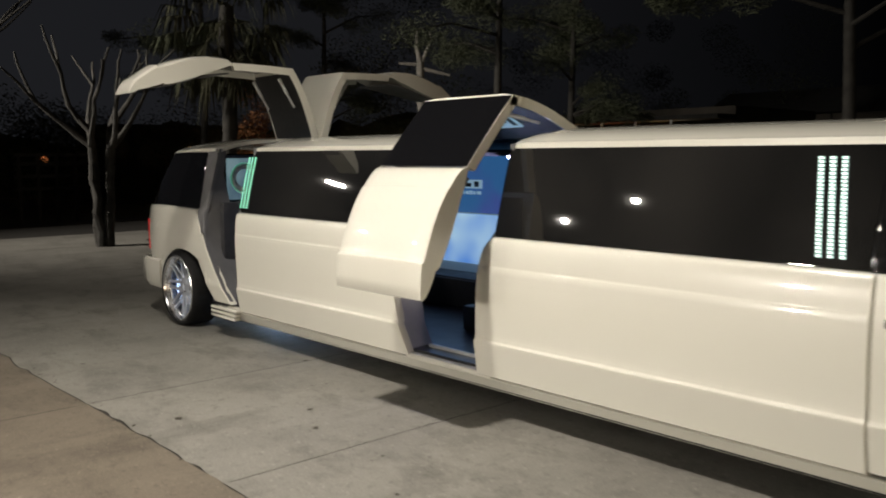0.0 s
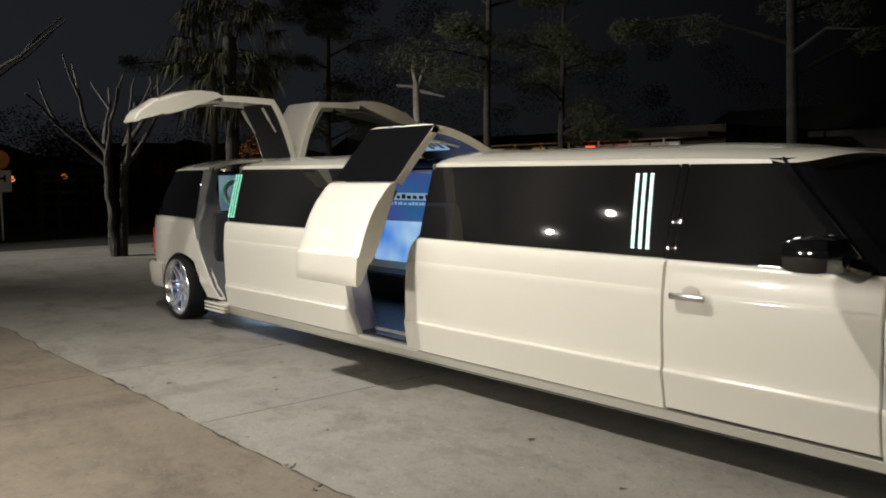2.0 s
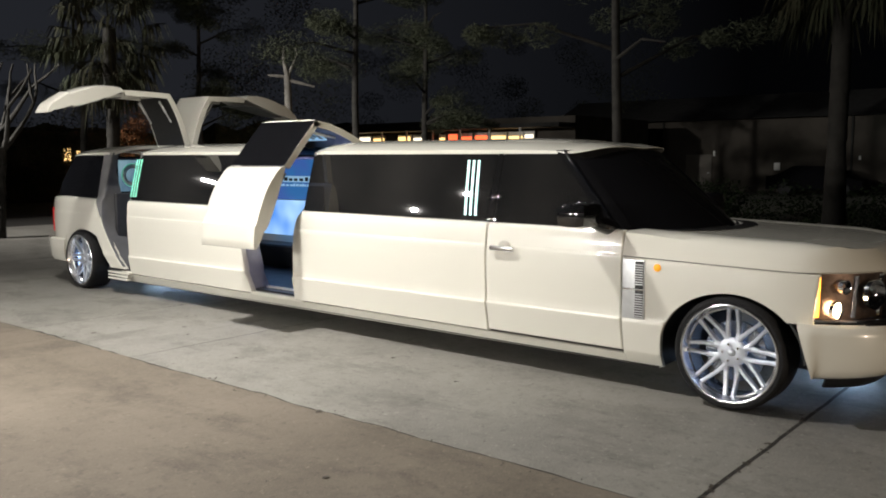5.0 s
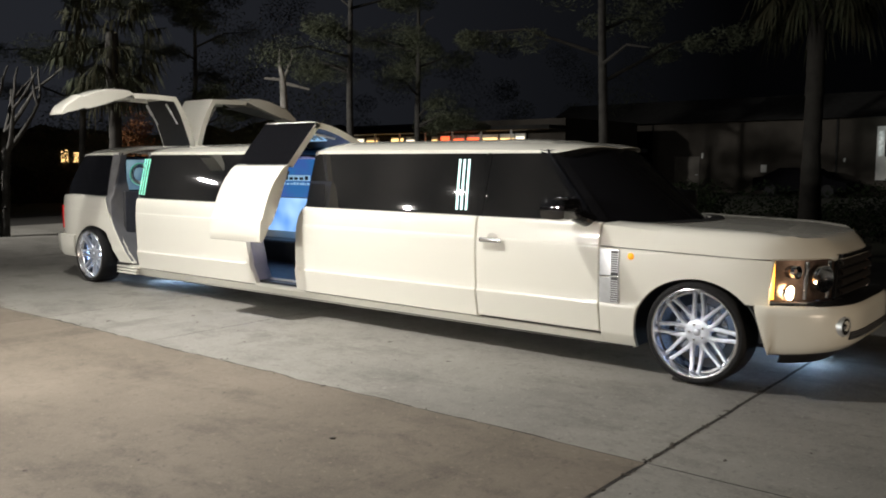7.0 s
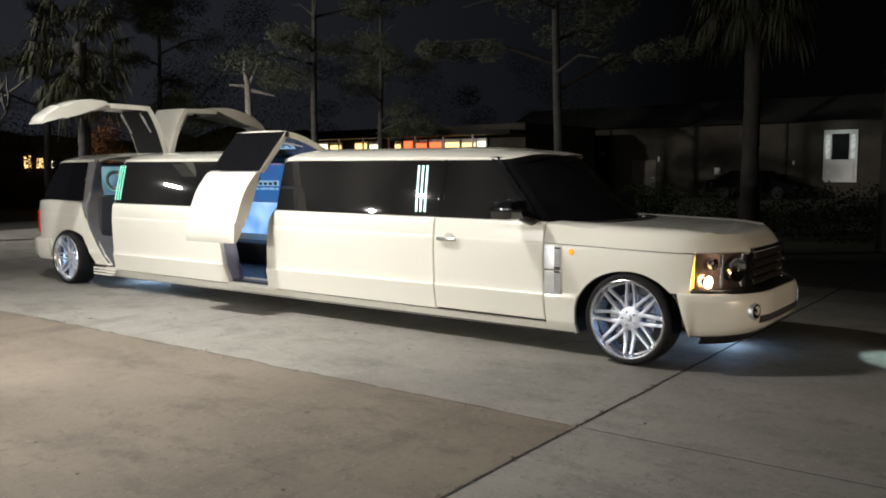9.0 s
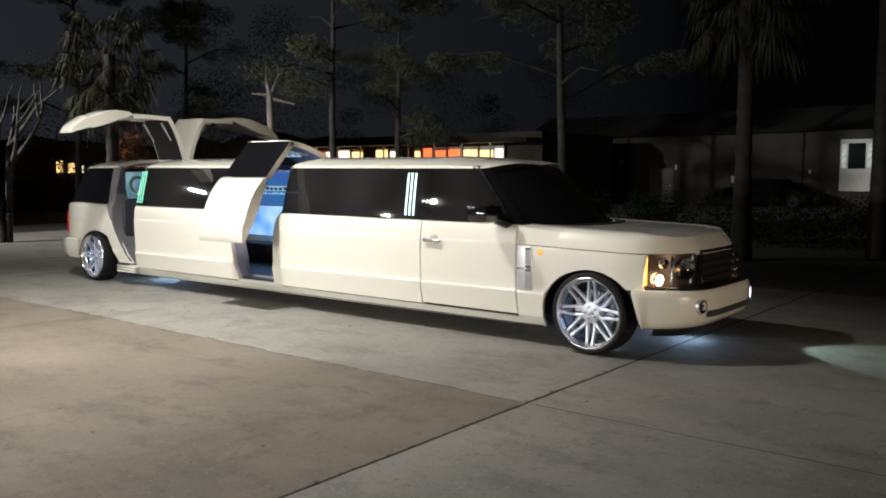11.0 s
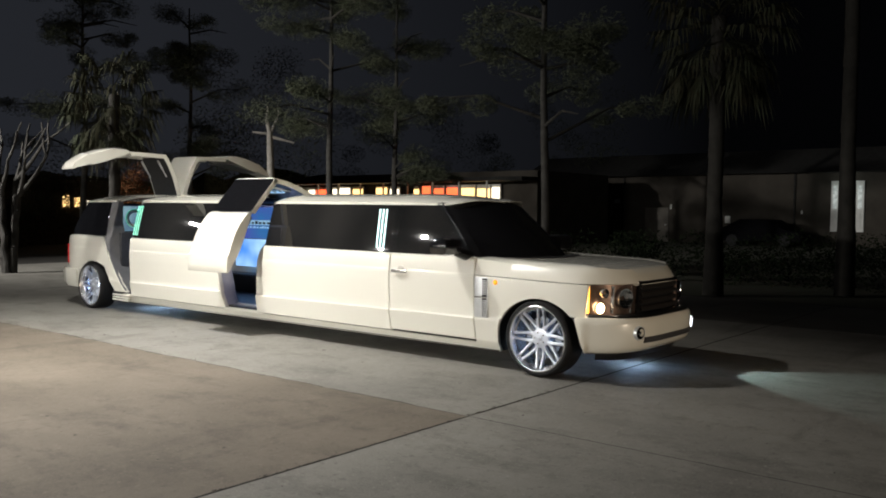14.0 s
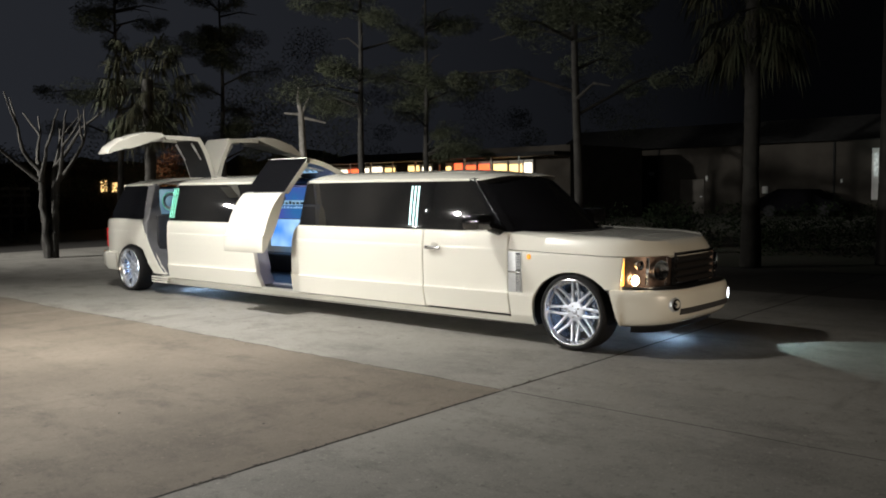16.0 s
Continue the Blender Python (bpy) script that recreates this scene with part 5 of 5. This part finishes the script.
def bare_tree(x, y, seed, label, height=4.7):
    rnd = random.Random(seed)
    t = thing("bare_tree", (x, y, 0), label, "tree", "trees behind the car")
    bm = None

    def grow(p, d, L, r, depth):
        n = 4
        for i in range(n):
            d2 = (d + Vector((rnd.gauss(0, 0.10), rnd.gauss(0, 0.10), rnd.gauss(0, 0.05) + 0.03))).normalized()
            q = p + d2 * (L / n)
            tube(bm, p, q, r * (1 - 0.12 * i), r * (1 - 0.12 * (i + 1)), 8)
            p, d = q, d2
        if depth:
            for k in range(2):
                a = rnd.uniform(0, 2 * math.pi)
                nd = (d + Vector((math.cos(a), math.sin(a), 0.15)) * rnd.uniform(0.35, 0.7)).normalized()
                grow(p, nd, L * rnd.uniform(0.6, 0.85), r * 0.55, depth - 1)
    # close-set stems that stand upright and then fork outwards
    for k in range(4):
        a = 2 * math.pi * k / 4 + 0.5
        bm = bmesh.new()
        p = Vector((x + 0.11 * math.cos(a), y + 0.11 * math.sin(a), -0.05))
        top = height * rnd.uniform(0.52, 0.64)
        r, n = 0.095, 6
        for i in range(n):
            q = Vector((x + math.cos(a) * lerp(0.11, 0.27, (i + 1) / n) + rnd.gauss(0, 0.025), y + math.sin(a) * lerp(0.11, 0.27, (i + 1) / n) + rnd.gauss(0, 0.025), top * (i + 1) / n))
            tube(bm, p, q, r * (1 - 0.05 * i), r * (1 - 0.05 * (i + 1)), 9)
            p = q
        for b in (-0.7, 0.7):
            d = Vector((math.cos(a + b), math.sin(a + b), 0.95)).normalized()
            grow(p, d, height * 0.34, 0.065, 1)
        part("stem", bm, BARK_PALE, t)


pine(12.4, 16.3, 11.5, 0.13, 0.30, 3, "tall thin pine with sparse drooping branches")
pine(10.3, 6.5, 11.0, 0.12, 0.24, 8, "tall thin pine with open dark crown")
pine(13.5, 26.0, 10.0, 0.14, 0.3, 21, "dim pine further back in the dark")
pine(17.5, 18.0, 10.0, 0.14, 0.25, 22, "dim pine further back in the dark")
pine(8.6, 25.5, 10.0, 0.14, 0.35, 23, "dim pine further back in the dark")
palm(9.8, 2.0, 5.7, 0.17, 4, "cabbage palm with shaggy hanging fronds")
palm(11.6, -0.1, 9.5, 0.16, 6, "cabbage palm with a tall bare trunk")
palm(3.9, 15.1, 4.5, 0.15, 9, "slim palm trunk standing at the lot's edge", 40, 0.85)
bare_tree(2.5, 17.8, 2, "bare forked tree with pale branches", 3.7)
bare_tree(0.4, 24.0, 14, "bare forked tree in the dark", 6.5)
# broken snag with a split top
snag = thing("tree_snag", (12.6, 19.7, 0), "pale broken tree stump with split top", "tree")
bm = bmesh.new()
tube(bm, (12.6, 19.7, 0), (12.62, 19.68, 2.4), 0.17, 0.14, 10)
tube(bm, (12.62, 19.68, 2.35), (12.58, 19.72, 4.5), 0.14, 0.11, 10)
tube(bm, (12.6, 19.7, 4.4), (12.48, 19.76, 5.0), 0.10, 0.06, 8)
tube(bm, (12.48, 19.76, 4.95), (12.50, 19.75, 5.45), 0.06, 0.02, 7)
tube(bm, (12.6, 19.7, 4.45), (12.85, 19.52, 5.2), 0.07, 0.025, 7)
tube(bm, (12.6, 19.7, 4.35), (13.25, 19.15, 4.15), 0.07, 0.03, 8)
tube(bm, (12.6, 19.7, 4.45), (12.1, 20.1, 4.5), 0.06, 0.035, 8)
tube(bm, (12.85, 19.52, 5.15), (12.80, 19.56, 5.5), 0.025, 0.012, 6)
part("stem", bm, PALE_WOOD, snag)
# brown bush seen under the raised door
bush = thing("brown_bush", (6.3, 18.15, 0), "rusty brown shrub lit by a far lamp", "shrub")
rnd = random.Random(31)
vs, fs = [], []
for k in range(18):
    leaf_cloud(vs, fs, (6.3 + rnd.gauss(0, 0.22), 18.15 + rnd.gauss(0, 0.22), rnd.uniform(0.4, 3.3)), 0.38, 260, 0.05, rnd, 0.9)
part("foliage", (vs, [], fs), RUST, bush, smooth=False)
# hedge along the lot and far woods
rnd = random.Random(41)
vs, fs = [], []
for k in range(150):
    y = rnd.uniform(-9, 17)
    leaf_cloud(vs, fs, (rnd.uniform(12.8, 15.0), y, rnd.uniform(0.15, 0.95)), 0.5, 190, 0.045, rnd, 0.8, 0.4)
hedge = part("hedge", (vs, [], fs), HEDGE, smooth=False)
tagged(hedge, "low dark hedge beyond the lot", "hedge", kind="stuff")
vs, fs = [], []
for k in range(170):
    a = rnd.uniform(-0.15, 1.15)
    # the crowns behind the house stand beyond its roof
    d = rnd.uniform(30, 40) if a < 0.72 else rnd.uniform(48, 55)
    leaf_cloud(vs, fs, (-3 + d * math.sin(a), d * math.cos(a), rnd.uniform(0.8, 3.2 if a < 0.55 else 9.5)), rnd.uniform(0.8, 1.9), 620, 0.06, rnd, 0.8, 0.35)
# closed dark tree line behind the loose crowns
n, b = 90, len(vs)
for i in range(n + 1):
    a = lerp(-0.9, 1.5, i / n)
    d = 50 + 1.5 * noise.noise(Vector((a * 9.0, 3.0, 0.0)))
    h = 3.6 + 1.6 * noise.noise(Vector((a * 5.0, 0.0, 0.0))) + 0.9 * noise.noise(Vector((a * 31.0, 1.0, 0.0)))
    for z, o in ((0.0, 0.0), (0.5 * h, -0.8), (h, 0.3)):
        vs.append((-3 + (d + o) * math.sin(a), (d + o) * math.cos(a), z))
for i in range(n):
    for j in (0, 1):
        q = b + 3 * i + j
        fs.append((q, q + 3, q + 4, q + 1))
woods = part("far_woods", (vs, [], fs), LEAVES, smooth=False)
tagged(woods, "dim wall of trees in the night", "trees", kind="stuff")


# ---- far buildings ----
house = thing("house", (41, 9, 0), "low stucco house in the dark with one lit entrance", "house")
part("wall", boxed(40.0, 46.0, -6, 26, 0, 3.9, bevel=0.02), STUCCO, house)
bm = bmesh.new()
v = [bm.verts.new(p) for p in ((39.2, -6.8, 3.9), (46.8, -6.8, 3.9), (46.8, 26.8, 3.9), (39.2, 26.8, 3.9), (43, -6.8, 5.4), (43, 26.8, 5.4))]
for q in ((0, 1, 4), (1, 2, 5, 4), (2, 3, 5), (3, 0, 4, 5), (0, 3, 2, 1)):
    bm.faces.new([v[i] for i in q])
part("roof", bm, ROOFING, house, smooth=False)
door = part("entrance", boxed(39.9, 40.0, 5.95, 7.55, 0.80, 3.45), WHITE_WOOD, house, "white framed entrance lit by a porch lamp")
part("pane", boxed(39.86, 39.9, 6.35, 7.15, 1.95, 3.25), DARK_PANE, door)
for y in (6.05, 7.25):
    part("side_light", boxed(39.87, 39.9, y, y + 0.2, 2.0, 3.2), PORCH, door)
part("lower_panel", boxed(39.86, 39.9, 6.1, 7.4, 0.95, 1.78), WHITE_WOOD, door)
for y, z, w, h in ((19.78, 2.28, 0.36, 0.24), (16.38, 1.92, 0.12, 0.30), (12.88, 1.16, 0.30, 0.40), (8.96, 1.70, 0.10, 0.20)):
    part("meter_box", boxed(39.9, 40.0, y, y + w, z, z + h, bevel=0.02), WHITE_WOOD, house)
side_door = part("side_door", boxed(39.94, 40.0, 16.6, 18.1, 0.0, 2.02, bevel=0.01), DOOR_DULL, house, "pale plain side door")
part("door_handle", boxed(39.90, 39.94, 16.7, 16.82, 0.98, 1.02), SATIN, side_door)
for y in (9.4, 19.5, 25.0):
    part("downpipe", tubed((39.93, y, 0), (39.93, y, 3.9), 0.06, 0.06), ROOFING, house)
porch = bpy.data.lights.new("porch_lamp", "POINT")
porch.energy, porch.color, porch.shadow_soft_size = 9, (0.9, 1.0, 0.92), 0.1
new("porch_lamp", porch).location = (38.9, 6.7, 3.6)

shop = thing("shop_row", (29, 28, 0), "low row of shops with warm lit windows at night", "building")
part("wall", boxed(28.6, 36, 18.5, 38, 0, 3.8), STUCCO, shop)
part("canopy", boxed(27.2, 28.7, 18.5, 38, 3.25, 3.45, bevel=0.03), ROOFING, shop)
rnd = random.Random(51)
y = 20.7
kinds = [SHOP_WHITE, SHOP_WARM, SHOP_WARM, SHOP_RED, SHOP_RED, SHOP_RED, SHOP_WARM, None, SHOP_WHITE, SHOP_WARM, None, SHOP_WARM, SHOP_WHITE, SHOP_WHITE, SHOP_RED, SHOP_WHITE, SHOP_WHITE, None, SHOP_WHITE]
for k, m in enumerate(kinds):
    w = rnd.uniform(0.45, 1.0)
    if m:
        f = part("shop_window", boxed(28.5, 28.6, y, y + w, 0.9, 3.12), WHITE_WOOD, shop)
        part("lit_pane", boxed(28.46, 28.5, y + 0.06, y + w - 0.06, 1.0, rnd.uniform(2.85, 3.06)), m, f)
    y += w + rnd.uniform(0.02, 0.18)
for k in range(9):
    part("canopy_post", tubed((27.3, 20.7 + 1.8 * k, 0), (27.3, 20.7 + 1.8 * k, 3.25), 0.05, 0.05, 8), WHITE_WOOD, shop)

far = thing("far_lit_shed", (11, 34, 0), "small far building with warm lit windows", "building")
part("wall", boxed(9.0, 15.0, 34.0, 38, 0, 3.0), STUCCO, far)
part("roof", boxed(8.7, 15.3, 33.7, 38.3, 3.0, 3.15), ROOFING, far)
for k, (x, m) in enumerate(((12.0, SHOP_WARM), (12.55, SHOP_WARM), (13.0, SHOP_WHITE))):
    part("lit_pane", boxed(x, x + 0.28, 33.95, 34.0, 1.75, 2.3 - 0.12 * k), m, far)


def parked_car(x, y):
    t = thing("parked_car", (x, y, 0), "dark parked car beside the house", "car")
    L, H = 4.4, 1.42
    prof = [(0, 0.35), (0.03, 0.72), (0.9, 0.92), (1.5, 1.38), (3.1, 1.42), (3.9, 1.0), (4.38, 0.92), (4.4, 0.35)]
    outer = [[(x + dx, y + a - L / 2, z) for dx in (0, 0.08, 1.6, 1.68)] for a, z in prof]
    inner = [[(p[0], p[1], 0.3) for p in row] for row in outer]
    bm = bmesh.new()
    grid_solid(bm, outer, inner)
    b = part("body", bm, DARK_CAR, t)
    for wy in (0.85, 3.5):
        for wx in (-0.02, 1.52):
            bm = bmesh.new()
            revolve(bm, [(0.0, 0.0), (0.2, 0.0), (0.29, 0.0), (0.32, 0.03), (0.32, 0.17), (0.29, 0.2), (0.0, 0.2)], 24)
            bmesh.ops.transform(bm, matrix=Matrix.Translation((x + wx, y + wy - L / 2, 0.32)), verts=bm.verts)
            part("wheel", bm, RUBBER, t)
    bm = boxed(x + 0.02, x + 0.06, y - 0.6, y + 0.8, 0.98, 1.30)
    part("side_glass", bm, DARK_PANE, t)


parked_car(36.5, 10.2)
sign = thing("street_sign", (1.9, 25, 0), "orange disc and white arrow sign on a post", "sign")
part("post", tubed((1.9, 25, 0), (1.9, 25, 2.5), 0.03, 0.03), SATIN, sign)
bm = tubed((1.9, 24.97, 2.25), (1.9, 24.95, 2.25), 0.26, 0.26, 24)
part("disc", bm, SIGN_ORANGE, sign)
plate = part("plate", boxed(1.62, 2.18, 24.95, 24.97, 1.35, 1.95, bevel=0.004), SIGN_WHITE, sign)
bm = boxed(1.80, 1.86, 24.94, 24.95, 1.45, 1.72)
box(bm, 1.80, 2.02, 24.94, 24.95, 1.70, 1.76)
box(bm, 1.98, 2.04, 24.94, 24.95, 1.64, 1.82)
part("arrow", bm, BLACK, plate, smooth=False)
fence = thing("rail_fence", (4.2, 26, 0), "pale weathered rail fence in the dark", "fence")
for k in range(5):
    part("post", boxed(3.2 + 0.5 * k, 3.28 + 0.5 * k, 26, 26.08, 0, 1.9), BARK_PALE, fence)
for z in (0.9, 1.25, 1.6, 1.85):
    part("rail", boxed(3.1, 5.4, 25.97, 26.0, z, z + 0.09), BARK_PALE, fence)

# unseen plain wall, added behind the walk for windows and paint to reflect
part_wall = part("added_wall", boxed(-17.2, -16.2, -22, 24, 0, 4.2, bevel=0.02), PALE_WALL, smooth=False)
tagged(part_wall, "unseen pale plastered wall added behind the lot for reflections", "wall", kind="structure")

for x, z in ((9.7, 1.7), (12.1, 1.75), (7.2, 1.6)):
    lp = thing("distant_lamp", (x, 45, 0), "small orange lamp glowing far off in the dark", "lamp")
    part("pole", tubed((x, 45, 0), (x, 45, z), 0.04, 0.04, 8), BLACK, lp)
    bm = bmesh.new()
    bmesh.ops.create_uvsphere(bm, u_segments=14, v_segments=8, radius=0.16, matrix=Matrix.Translation((x, 45, z + 0.1)))
    part("globe", bm, FAR_ORANGE, lp)
